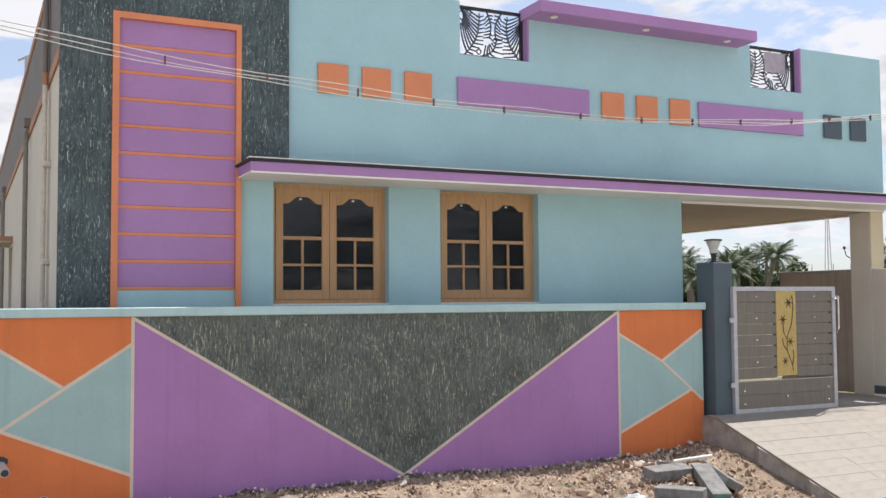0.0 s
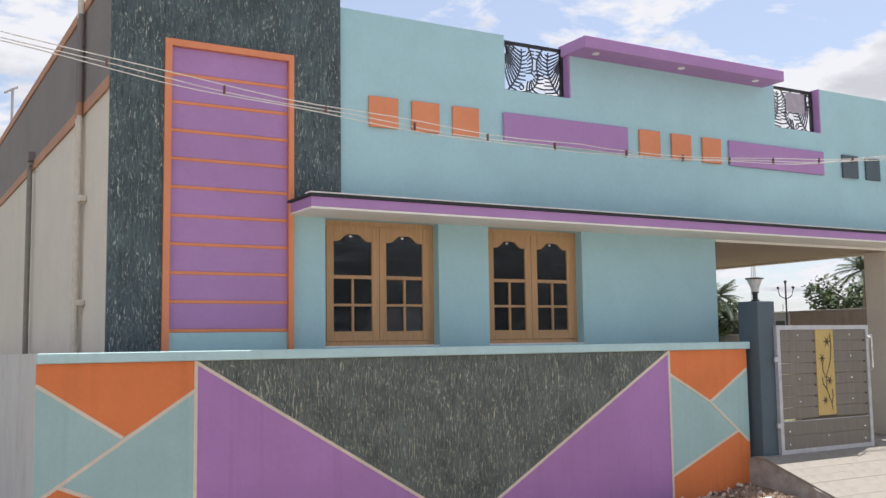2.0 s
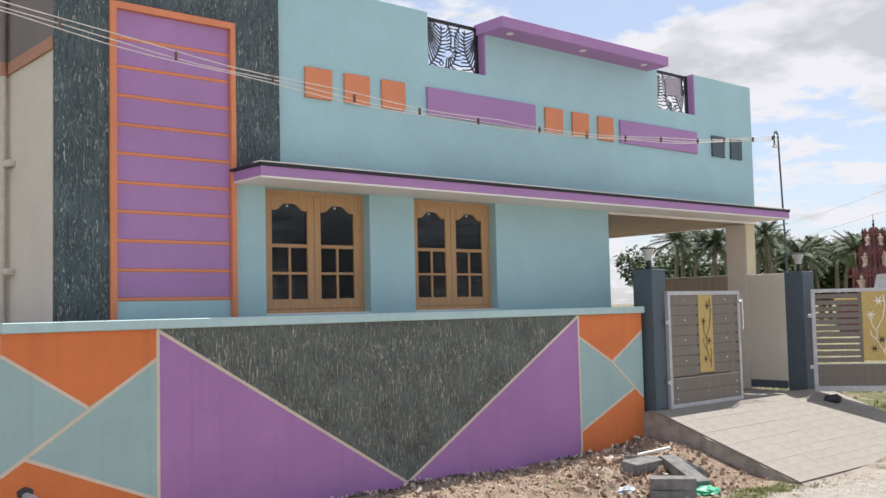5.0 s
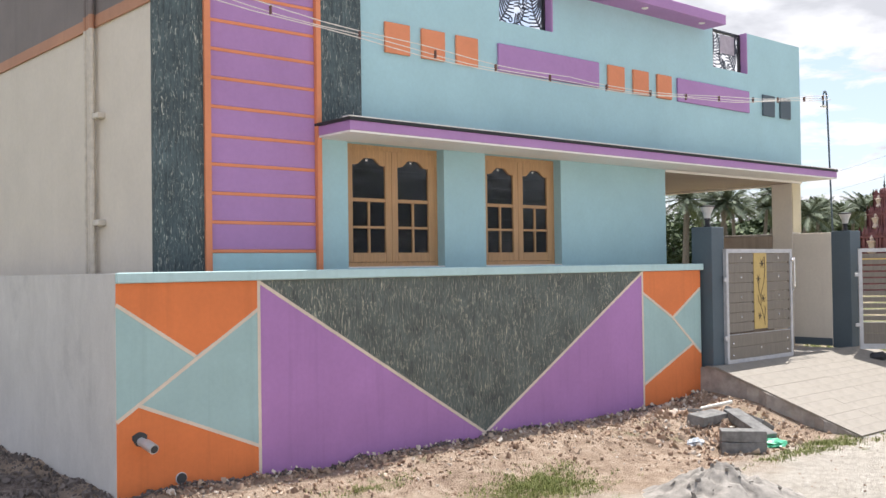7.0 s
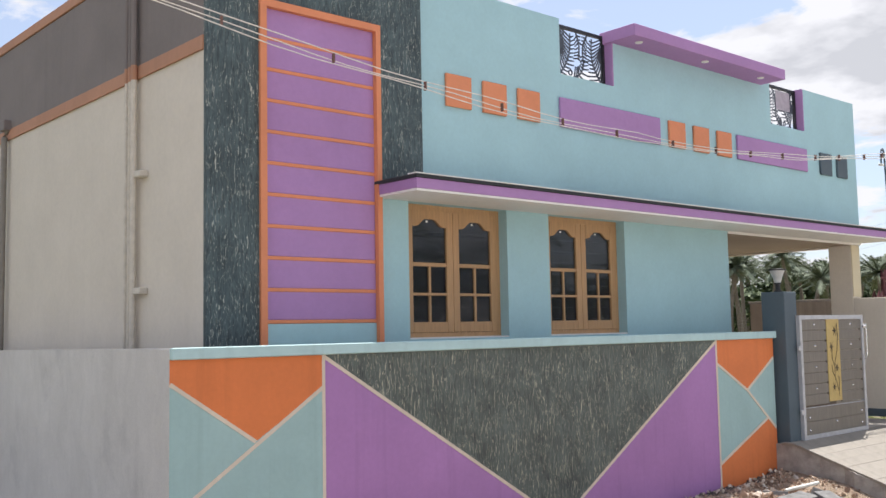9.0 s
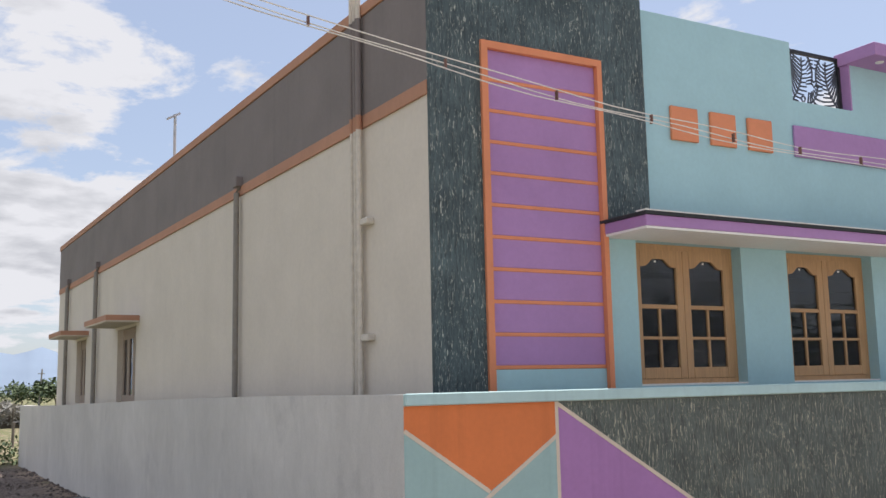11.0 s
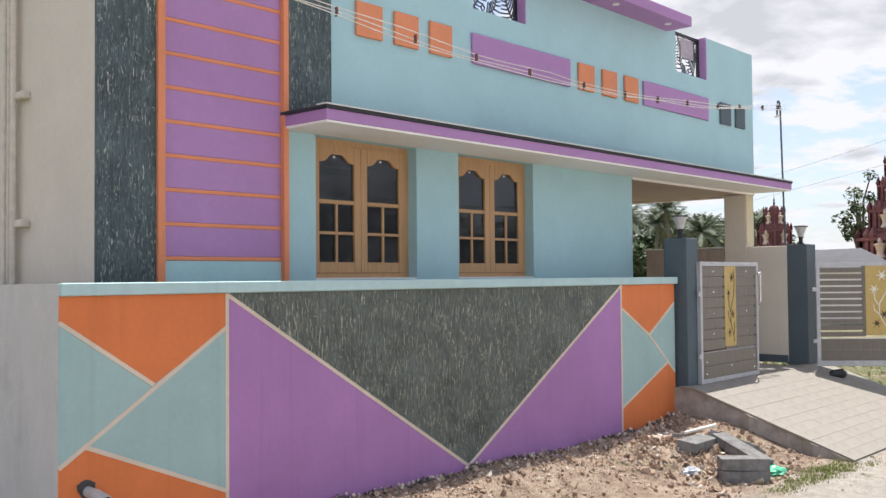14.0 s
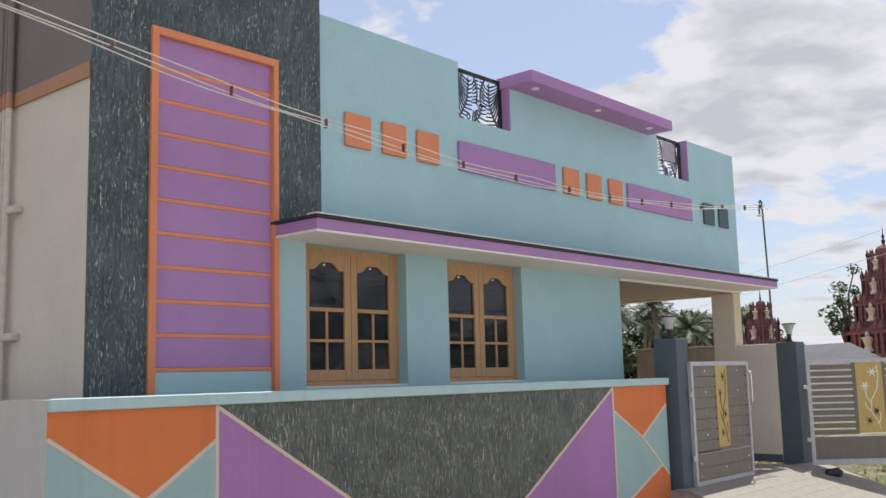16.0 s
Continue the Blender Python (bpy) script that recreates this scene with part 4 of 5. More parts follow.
def gate(W, H, gx0, gx1, gap, motif, label, at, turn):
    """A leaf hinged at its left foot, standing in x and z."""
    g = thing("gate_leaf", label, "gate", at, "gate leaves")
    g.rotation_euler = (0, 0, radians(turn))
    t = 0.055
    part("gate_frame", cell_wall([0, t, W - t, W], [0, t * 1.5, H - t, H], lambda x, z: x < t or x > W - t or z < t * 1.5 or z > H - t, -0.025, 0.025,
                                 lambda u, d, v: (u, d, v)), SILVER, g, "silver-painted steel frame")
    lowz = 0.42
    z0 = t * 1.5
    part("low_panel", boxed((t, -0.012, z0), (W - t, 0.012, z0 + (lowz - z0) * 0.5 - 0.003), 0.003), SLAT, g, "solid brown lower panel")
    part("low_panel", boxed((t, -0.012, z0 + (lowz - z0) * 0.5), (W - t, 0.012, lowz - 0.006), 0.003), SLAT, g)
    part("rail", boxed((t, -0.013, lowz - 0.003), (W - t, 0.013, lowz + 0.005)), SILVER, g)
    n = 11 if gap > 0.02 else 8
    room = H - t - lowz - 0.03
    step = room / n
    for k in range(n):
        z = lowz + 0.03 + k * step
        for a, b in ((t, gx0 - 0.004), (gx1 + 0.004, W - t)):
            part("slat", boxed((a, -0.011, z), (b, 0.011, z + step - gap), 0.003), SLAT, g)
            if k and gap < 0.02:
                for q in (b - 0.05, ) if a == t else (b - 0.06, ):
                    part("slot", boxed((q, -0.0135, z - 0.017), (q + 0.045, -0.0115, z + 0.007)), DARKCUT, g)
            if gap < 0.02 and k % 2:
                part("stud", lathe(bmesh.new(), [(0.014, 0), (0.014, 0.006), (0.006, 0.016)], 8), CHROME, g).matrix_local = pose((a + b) / 2, -0.011, z + step * 0.5, 90)
    if gap < 0.02:
        for x, z in ((0.16, 0.30), (0.16, 0.14), (W / 2, 0.21), (W - 0.16, 0.30), (W - 0.16, 0.14)):
            part("stud", lathe(bmesh.new(), [(0.014, 0), (0.014, 0.006), (0.006, 0.016)], 8), CHROME, g).matrix_local = pose(x, -0.013, z, 90)
    pan = part("gold_panel", boxed((gx0, -0.016, lowz + 0.05), (gx1, 0.016, H - t), 0.003), GOLD, g, "gold panel with cut flowers")
    cx, ph, pz, pw = (gx0 + gx1) / 2, H - t - lowz - 0.05, lowz + 0.05, gx1 - gx0
    y0, y1 = -0.0185, -0.0165
    for u, v, q, mat_ in ((0.12, 0.86, 0.23, motif), (-0.18, 0.66, 0.21, motif), (0.18, 0.30 if gap > 0.02 else 0.40, 0.20, DARKCUT), (-0.10, 0.17, 0.19, DARKCUT)):
        bm = bmesh.new()
        flower(bm, cx + pw * u, pz + ph * v, pw * q, y0, y1)
        part("flower_motif", bm, mat_, pan, "cut flower")
    for pts in ([(0.30, 0.95), (0.34, 0.80), (0.26, 0.62), (0.02, 0.46), (0.0, 0.30), (0.25, 0.12), (0.30, 0.05)], [(-0.18, 0.62), (-0.16, 0.52), (-0.02, 0.43)],
                [(0.0, 0.30), (-0.18, 0.36), (-0.22, 0.44)], [(0.25, 0.12), (0.33, 0.22), (0.30, 0.30)]):
        bm = bmesh.new()
        ribbon(bm, [(cx + u * pw, pz + v * ph) for u, v in pts], 0.016, y0, y1)
        part("stem_motif", bm, motif, pan)
    if gap > 0.02:
        for a, b in ((gx0 - 0.045, gx0 - 0.003), (gx1 + 0.003, gx1 + 0.045)):
            part("panel_stile", boxed((a, -0.0145, lowz + 0.03), (b, 0.0145, H - t - 0.001)), SLAT, g)
    for z in (H * 0.22, H * 0.72):
        part("hinge", boxed((-0.06, -0.035, z), (0.012, -0.005, z + 0.06), 0.006), STEEL, g)
    bm = bmesh.new()
    tube(bm, [(W + 0.005, -0.03, H * 0.92), (W + 0.03, -0.05, H * 0.92), (W + 0.03, -0.05, H * 0.66), (W + 0.005, -0.03, H * 0.62)], 0.009, 8)
    part("latch_bar", bm, CHROME, g, "bright latch rod")
    part("latch_knob", lathe(bmesh.new(), [(0.02, 0), (0.025, 0.02), (0.012, 0.045)], 10), CHROME, g).matrix_local = pose(W - 0.03, -0.03, H * 0.90, 90)
    return g


gate(1.74, 1.595, 0.71, 1.05, 0.004, DARKCUT, "closed brown slatted gate leaf with silver frame and gold panel", (8.39, -0.167, 0.087), 0.5)
gate(1.91, 1.59, 0.74, 1.14, 0.026, PALECUT, "open brown slatted gate leaf with silver frame and gold panel", (11.955, -0.285, 0.098), -51.5)

# ---- ramp ----
ramp_t = thing("entrance_ramp", "pale paved concrete entrance ramp in front of the gate", "ramp", kind="structure")
RX0, RX1, RY0, RY1, RZ0, RZ1 = 8.02, 12.4, 0.17, -2.35, 0.115, -0.60


def ramp_z(y):
    return RZ0 if y > -0.25 else RZ0 + (RZ1 - RZ0) * (-0.25 - y) / (-0.25 - RY1)


bm = bmesh.new()
ys = [RY0, -0.25] + [-0.25 - 0.15 * k for k in range(1, 15)]
rows = []
rr = random.Random(5)
for y in ys:
    z = ramp_z(y) - 0.022
    wob = 0.035 * rr.uniform(-1, 1)
    rows.append([bm.verts.new(p) for p in ((RX0 + wob - 0.02, y, -0.9), (RX0 + wob, y, z), (RX1, y, z), (RX1, y, -0.9))])
for a, b in zip(rows, rows[1:]):
    for k in range(3):
        bm.faces.new((a[k], a[k + 1], b[k + 1], b[k]))
bm.faces.new(rows[0])
bm.faces.new(rows[-1][::-1])
bmesh.ops.recalc_face_normals(bm, faces=bm.faces[:])
part("ramp_body", bm, CONCRETE, ramp_t, "rough concrete ramp body")


# ---- pole and cables ----
pole = thing("service_pole", "thin steel service pole with hooked top beside the porch", "pole", (12.54, 0.43, -0.5))
bm = bmesh.new()
tube(bm, [(0.04, 0, 0), (0.0, 0, 2.6), (-0.12, -0.01, 4.72)] + [(-0.12 - 0.06 + 0.06 * math.cos(a), -0.01, 4.72 + 0.12 * math.sin(a)) for a in (k * math.pi / 8 for k in range(1, 9))] + [(-0.24, -0.01, 4.60)], 0.015, 10)
part("shaft", bm, PILLAR, pole)
part("insulator", boxed((-0.27, -0.03, 4.57), (-0.16, 0.03, 4.60), 0.008), PALECUT, pole)


def cable_z(x):
    if x < -3:
        return 4.617 - 0.15 * (x + 3)
    return 4.10 - 0.0735 * (x - 0.13) + 0.0115 * (x - 0.13) * (x - 5.4) + 0.0035 * x


cab = thing("service_cables", "pale twisted service cables with brown spacers strung past the front", "cable")
xs = [12.2 - 0.4 * k for k in range(66)]
for k, (dy, dz) in enumerate(((0, 0.035), (0.02, 0.0), (-0.02, -0.035))):
    bm = bmesh.new()
    tube(bm, [(x, 0.27 + dy + 0.015 * math.sin(x * 3.1 + k * 2), cable_z(x) + dz * (1.4 if x < 6 else 0.8) + 0.012 * math.sin(x * 2.3 + k)) for x in xs], 0.0055, 5)
    part("cable", bm, WIRE, cab)
for x in (12.0, 11.4, 10.6, 9.9, 9.0, 8.2, 7.4, 6.5, 5.45, 4.55, 3.65, 2.65, 1.62, 0.55, -0.6, -1.9):
    part("spacer", boxed((x - 0.007, 0.252, cable_z(x) - 0.042), (x + 0.007, 0.288, cable_z(x) + 0.042), 0.003), SPACER, cab)

# ---- clutter by the wall ----
rnd = random.Random(11)


def block(x, y, rz, tilt=0.0, rise=0.0, size=(0.44, 0.2, 0.2), lift=0.0, label="grey cement block lying on the rubble"):
    bm = boxed((-size[0] / 2, -size[1] / 2, 0), (size[0] / 2, size[1] / 2, size[2]), 0.005)
    for v in bm.verts:
        v.co += Vector([0.008 * noise.noise(v.co * 9 + Vector((x, y, k * 5))) for k in range(3)])
    ob = solid("cement_block", bm, BLOCK, label, "block", "cement blocks")
    ob.matrix_world = pose(x, y, ground_z(x, y) - 0.02 + lift, tilt, rise, rz)
    return ob


block(6.28, -1.72, -50, size=(0.47, 0.22, 0.125))
block(6.29, -1.715, -51, size=(0.47, 0.22, 0.12), lift=0.128, label="grey cement block stacked on another block")
block(6.95, -1.38, 66, 0, -14, (0.76, 0.2, 0.11), 0.07)
block(7.26, -1.16, 74, 30, -8, (0.66, 0.2, 0.09), 0.02)
block(6.72, -0.98, 3, 8, 0, (0.54, 0.22, 0.11), 0.02)
block(6.95, -0.55, -60, -14, 0, (0.34, 0.2, 0.10), -0.04)
block(-1.4, 8.95, 25, size=(0.5, 0.24, 0.16), label="grey cement block lying in the shade of the side wall")
block(-0.4, 11.4, 40, size=(0.5, 0.24, 0.16), label="grey cement block lying in the shade of the side wall")
lp = solid("loose_pipe", tube(bmesh.new(), [(-0.22, 0, 0), (0.22, 0, 0)], 0.02, 10), PALECUT, "short white plastic pipe lying on the rubble", "pipe")
lp.matrix_world = pose(7.25, -0.75, ground_z(7.25, -0.75) + 0.10, 0, -8, -25)


def crumpled(name, material, label, x, y, r, h, seed):
    bm = bmesh.new()
    bmesh.ops.create_icosphere(bm, subdivisions=3, radius=1)
    for v in bm.verts:
        d = 1 + 0.45 * noise.noise(v.co * 2.2 + Vector((seed, 0, 0))) + 0.2 * noise.noise(v.co * 6 + Vector((0, seed, 0)))
        v.co = Vector((v.co.x * r * d, v.co.y * r * 0.7 * d, max(-0.02, v.co.z * h * d)))
    ob = solid(name, bm, material, label, "plastic bag")
    ob.location = (x, y, ground_z(x, y) + 0.01)
    return ob


crumpled("plastic_sheet", GREENBAG, "crumpled green plastic sheet beside the cement blocks", 6.75, -1.82, 0.17, 0.06, 3)
crumpled("plastic_bag", PALEBAG, "crumpled pale plastic bag among the rubble", 6.1, -1.25, 0.11, 0.05, 8)
crumpled("plastic_sack", TARP, "crumpled blue plastic sack on the grass", -1.98, 4.95, 0.3, 0.10, 5)
crumpled("plastic_sack", PALEBAG, "pale plastic sacks lying at the end of the side wall", -1.45, 25.0, 0.55, 0.16, 6)



def field_stone(x, y, r, material, label, seed, z=None):
    q = random.Random(seed)
    bm = bmesh.new()
    bmesh.ops.create_icosphere(bm, subdivisions=2, radius=1)
    for v in bm.verts:
        d = r * (1 + 0.35 * noise.noise(v.co * 1.4 + Vector((seed, 0, 0))))
        v.co = Vector((v.co.x * d * 1.25, v.co.y * d * 0.8, v.co.z * d * 0.65))
    ob = solid("stone", bm, material, label, "stone", "loose stones")
    ob.matrix_world = pose(x, y, (ground_z(x, y) if z is None else z) + r * 0.35, q.uniform(-15, 15), q.uniform(-15, 15), q.uniform(0, 180))


field_stone(-2.2, 8.3, 0.10, BLOCK, "grey field stone lying on the grass", 1)
field_stone(-2.4, 7.0, 0.09, CHIPS, "grey field stone lying on the grass", 2)
field_stone(-1.2, 4.6, 0.10, BLOCK, "grey field stone lying on the bare soil", 3)
field_stone(-1.9, 5.2, 0.07, BLOCK, "grey field stone lying on the bare soil", 4)
field_stone(11.78, -0.66, 0.12, IRON, "dark stone lying on the ramp by the open gate", 5, -0.03)
field_stone(16.9, -0.2, 0.17, BLOCK, "grey stone on the grass beyond the gate", 6)
field_stone(-2.05, 6.4, 0.10, CHIPS, "dark field stone lying on the grass", 9)
field_stone(-2.25, 5.5, 0.09, CHIPS, "dark field stone lying on the grass", 10)
field_stone(-0.12, -0.2, 0.08, BLOCK, "dusty grey stone at the wall corner", 8)

# sand heap
bm = bmesh.new()
rings = []
for j in range(25):
    r = 0.72 * j / 24
    row = []
    for k in range(60):
        a = 2 * math.pi * k / 60
        x, y = r * math.cos(a) * 1.15, r * math.sin(a)
        z = 0.31 * max(0.0, 1 - r / 0.66) ** 1.05 + (0.14 * noise.noise((x * 5, y * 5, 2)) - 0.30 * max(0.0, noise.noise((x * 6, y * 6, 8)) - 0.1) + 0.05 * noise.noise((x * 16, y * 16, 5))) * (1 - j / 25) - (0.05 if j == 24 else 0)
        row.append(bm.verts.new((x, y, z)))
    rings.append(row)
for a, b in zip(rings, rings[1:]):
    for k in range(60):
        bm.faces.new((a[k - 1], b[k - 1], b[k], a[k]))
bm.faces.new(rings[0])
for f in bm.faces:
    f.smooth = True
sp = solid("sand_mound", bm, SAND, "low heap of grey building sand with footprints", "sand heap")
sp.location = (4.36, -2.7, ground_z(4.36, -2.7))
sr = random.Random(17)
for k in range(30):
    a, q = sr.uniform(0, 6.28), 0.5 * sr.random() ** 0.7
    bm = bmesh.new()
    rock(bm, (q * math.cos(a) * 1.15, q * math.sin(a), 0.31 * max(0.0, 1 - q / 0.66) + 0.005), sr.uniform(0.012, 0.042), sr, 0.6)
    part("clod", bm, SAND, sp)

# rubble, chips and stones
bm = bmesh.new()
for k in range(5600):
    x = rnd.uniform(-0.1, 7.98)
    y = -abs(rnd.gauss(0, 0.6)) - 0.03
    if k % 3 == 0:
        x, y = rnd.gauss(6.6, 0.75), rnd.uniform(-2.0, -0.1)
    if x > 7.96:
        continue
    r = rnd.choice((0.006, 0.008, 0.010, 0.013, 0.017, 0.024)) * (1.5 if rnd.random() < 0.08 else 1)
    rock(bm, (x, y, ground_z(x, y) + r * 0.3), r, rnd, 0.75)
for k in range(900):
    x, y = rnd.uniform(-4, 12), rnd.uniform(-5, -1.5)
    rock(bm, (x, y, ground_z(x, y)), rnd.choice((0.006, 0.008, 0.012, 0.018)), rnd)
for k in range(260):
    x, y = (rnd.gauss(6.7, 0.7), rnd.uniform(-1.9, -0.1)) if k % 2 else (rnd.uniform(0.0, 7.9), -abs(rnd.gauss(0.1, 0.45)) - 0.05)
    if x < 7.94:
        r = rnd.uniform(0.025, 0.05)
        rock(bm, (x, y, ground_z(x, y) + r * 0.25), r, rnd, 0.65)
for k in range(260):
    x, y = rnd.gauss(6.75, 0.5), rnd.gauss(-1.1, 0.35)
    if x < 7.9 and y < -0.1:
        r = rnd.uniform(0.02, 0.065)
        rock(bm, (x, y, ground_z(x, y) + r * 0.3), r, rnd, 0.3)
solid("rubble", bm, RUBBLE, "broken brick, stones and cement chips along the walls", "rubble", kind="stuff")


# chips along the wall foot; their dark colour also draws the wall's shadow
bm = bmesh.new()
for k in range(1500):
    x, y = rnd.uniform(0.0, 7.98), -abs(rnd.gauss(0, 0.06)) - 0.012
    r = rnd.choice((0.007, 0.009, 0.012, 0.016, 0.024))
    rock(bm, (x, y, ground_z(x, y) + r * 0.4), r, rnd, 0.7)
for k in range(420):
    x, y = -abs(rnd.gauss(0.2, 0.75)) - 0.05, 0.2 + 21 * rnd.random() ** 1.5
    r = rnd.uniform(0.02, 0.055)
    rock(bm, (x, y, ground_z(x, y) + r * 0.2), r, rnd, 0.6)
for k in range(6500):
    x, y = -abs(rnd.gauss(0, 0.7)) - 0.03, -0.1 + 22 * rnd.random() ** 1.6
    r = rnd.choice((0.007, 0.009, 0.012, 0.015, 0.02)) * (2.2 if rnd.random() < 0.03 else 1)
    rock(bm, (x, y, ground_z(x, y) + r * 0.2), r, rnd, 0.6)
for k in range(900):
    y, x = rnd.uniform(0.0, 22.0), -abs(rnd.gauss(0, 0.06)) - 0.02
    r = rnd.choice((0.010, 0.014, 0.02, 0.028))
    rock(bm, (x, y, ground_z(x, y) + r * 0.4), r, rnd, 0.7)
solid("wall_foot_chips", bm, CHIPS, "cement chips and clods along the foot of the walls, darkened for the shadow band", "rubble", kind="stuff")


bm = bmesh.new()
for k in range(110):
    x, y = rnd.uniform(1.2, 7.9), -abs(rnd.gauss(0.03, 0.05)) - 0.03
    r = rnd.uniform(0.008, 0.03)
    rock(bm, (x, y, ground_z(x, y) + 0.03 + r * 0.3), r, rnd, 0.35)
solid("plaster_flakes", bm, CREAM_LINE, "pale plaster flakes dropped along the foot of the wall", "rubble", kind="stuff")


def tuft_field(name, spots, label):
    bm = bmesh.new()
    for x, y, h in spots:
        z = ground_z(x, y)
        for b in range(6):
            a = rnd.uniform(0, 6.28)
            l, w = h * rnd.uniform(0.6, 1.2), h * 0.09
            dx, dy = math.cos(a), math.sin(a)
            px, py = x + rnd.uniform(-.04, .04), y + rnd.uniform(-.04, .04)
            lean = rnd.uniform(0.2, 0.8) * l
            v = [bm.verts.new(q) for q in ((px - dy * w, py + dx * w, z), (px + dy * w, py - dx * w, z), (px + dx * lean, py + dy * lean, z + l * 0.8))]
            bm.faces.new(v)
    return solid(name, bm, GRASS, label, "grass", kind="stuff")


spots = []
for cx, cy, sx, sy, n, h in ((3.35, -1.45, 0.34, 0.17, 1500, 0.04), (2.0, -0.75, 0.3, 0.08, 120, 0.045), (3.9, -1.2, 0.2, 0.1, 70, 0.05), (7.1, -2.2, 0.6, 0.09, 520, 0.045), (1.6, -2.6, 0.4, 0.3, 60, 0.05)):
    for k in range(n):
        spots.append((rnd.gauss(cx, sx), rnd.gauss(cy, sy), h * rnd.uniform(0.6, 1.3)))
for k in range(9000):
    x, y = -1.5 - abs(rnd.gauss(0, 2.2)), rnd.uniform(0, 34)
    if noise.noise((x * 0.9, y * 0.9, 4)) > -0.1:
        spots.append((x, y, 0.055 * rnd.uniform(0.4, 1.5)))
for k in range(2000):
    x, y = rnd.uniform(12.9, 24), rnd.uniform(-3.2, 6)
    spots.append((x, y, 0.09 * rnd.uniform(0.5, 1.4)))
spots = [s for s in spots if not (-0.02 < s[0] < 12.9 and s[1] > -0.1)]
tuft_field("grass_tufts", spots, "thin green and straw grass tufts on open ground")


# ---- trees ----
def palm_tree(x, y, h, seed, size=1.0):
    r = random.Random(seed)
    t = thing("coconut_palm", "coconut palm with drooping feathered fronds", "palm tree", (x, y, ground_z(x, y) - 0.1), "coconut palms")
    lean = (r.uniform(-0.8, 0.8), r.uniform(-0.8, 0.8))
    part("trunk", tube(bmesh.new(), [(lean[0] * k * k / 25, lean[1] * k * k / 25, h * k / 5) for k in range(6)], 0.2, 8, 0.11), BARK, t)
    bm = bmesh.new()
    top = Vector((lean[0], lean[1], h))
    for f in range(30):
        a = f * 2.4 + r.uniform(-0.3, 0.3)
        up = 1.45 - 1.75 * (f / 29) ** 1.1 + r.uniform(-0.12, 0.12)
        length = size * r.uniform(2.3, 3.2)
        run = 1 / math.sqrt(1 + up * up)
        d = Vector((math.cos(a), math.sin(a), 0))
        side = Vector((-d.y, d.x, 0))
        pts = []
        n = 12
        for k in range(n + 1):
            s = k / n
            pts.append(top + d * (length * run * s * (1.1 - 0.1 * s)) + Vector((0, 0, length * (up * run * s - (0.12 + 0.30 * run) * s * s))))
        for k in range(n):
            p, q = pts[k], pts[k + 1]
            bm.faces.new([bm.verts.new(c) for c in (p + side * 0.03, p - side * 0.03, q - side * 0.025, q + side * 0.025)])
            for sg in (-1, 1):
                for m in (0.0, 0.33, 0.67):
                    b = p.lerp(q, m)
                    ll = length * 0.24 * math.sin(math.pi * min(0.95, 0.18 + 0.75 * (k + m) / n)) * r.uniform(0.8, 1.15)
                    tip = b + side * sg * ll * 0.7 + (q - p).normalized() * ll * 0.55 + Vector((0, 0, -ll * r.uniform(0.15, 0.5)))
                    w = (q - p) * 0.36
                    bm.faces.new([bm.verts.new(c) for c in (b - w * 0.5, b + w * 0.6, tip)])
    part("crown", bm, PALM, t)
    return t


def broad_tree(x, y, h, spread, seed, n=2600, label="dense green broadleaf tree", trunk_part=0.4, leaf_size=0.16, open_crown=0.0):
    r = random.Random(seed)
    t = thing("tree", label, "tree", (x, y, ground_z(x, y) - 0.1), "broadleaf trees")
    bm = bmesh.new()
    fork = Vector((0, 0, h * trunk_part))
    tube(bm, [(0, 0, 0), (0.08, 0.05, h * trunk_part * 0.5), fork], 0.03 * h, 8, 0.02 * h)
    ends = []
    for k in range(11):
        a = k * 2.4 + r.uniform(-.4, .4)
        e = fork + Vector((math.cos(a) * spread * r.uniform(0.35, 0.95), math.sin(a) * spread * r.uniform(0.35, 0.95), h * (1 - trunk_part) * r.uniform(0.25, 0.95)))
        m = fork.lerp(e, 0.5) + Vector((r.uniform(-.2, .2), r.uniform(-.2, .2), 0.15 * h))
        tube(bm, [fork, m, e], 0.012 * h, 6, 0.004 * h)
        ends += [e, fork.lerp(e, 0.75) + Vector((r.uniform(-.3, .3), r.uniform(-.3, .3), r.uniform(0, .4)))]
    part("trunk", bm, BARK, t)
    bm = bmesh.new()
    clumps = [(e, spread * r.uniform(0.22, 0.42) * (1 - open_crown * 0.5)) for e in ends]
    for k in range(n):
        c, q = r.choice(clumps)
        d = Vector((r.gauss(0, 1), r.gauss(0, 1), r.gauss(0, 0.75))).normalized() * q * r.uniform(0.45, 1.05)
        p = c + d
        s = leaf_size * r.uniform(0.6, 1.4)
        u = Vector((r.uniform(-1, 1), r.uniform(-1, 1), r.uniform(-0.6, 0.6))).normalized()
        w = u.cross(Vector((r.uniform(-1, 1), r.uniform(-1, 1), 1))).normalized()
        bm.faces.new([bm.verts.new(v) for v in (p - u * s, p + w * s * 0.5, p + u * s, p - w * s * 0.5)])
    part("crown", bm, LEAF, t)
    return t


def away(az, dist, ox=-1.5, oy=-7.5):
    return ox + dist * math.sin(radians(az)), oy + dist * math.cos(radians(az))


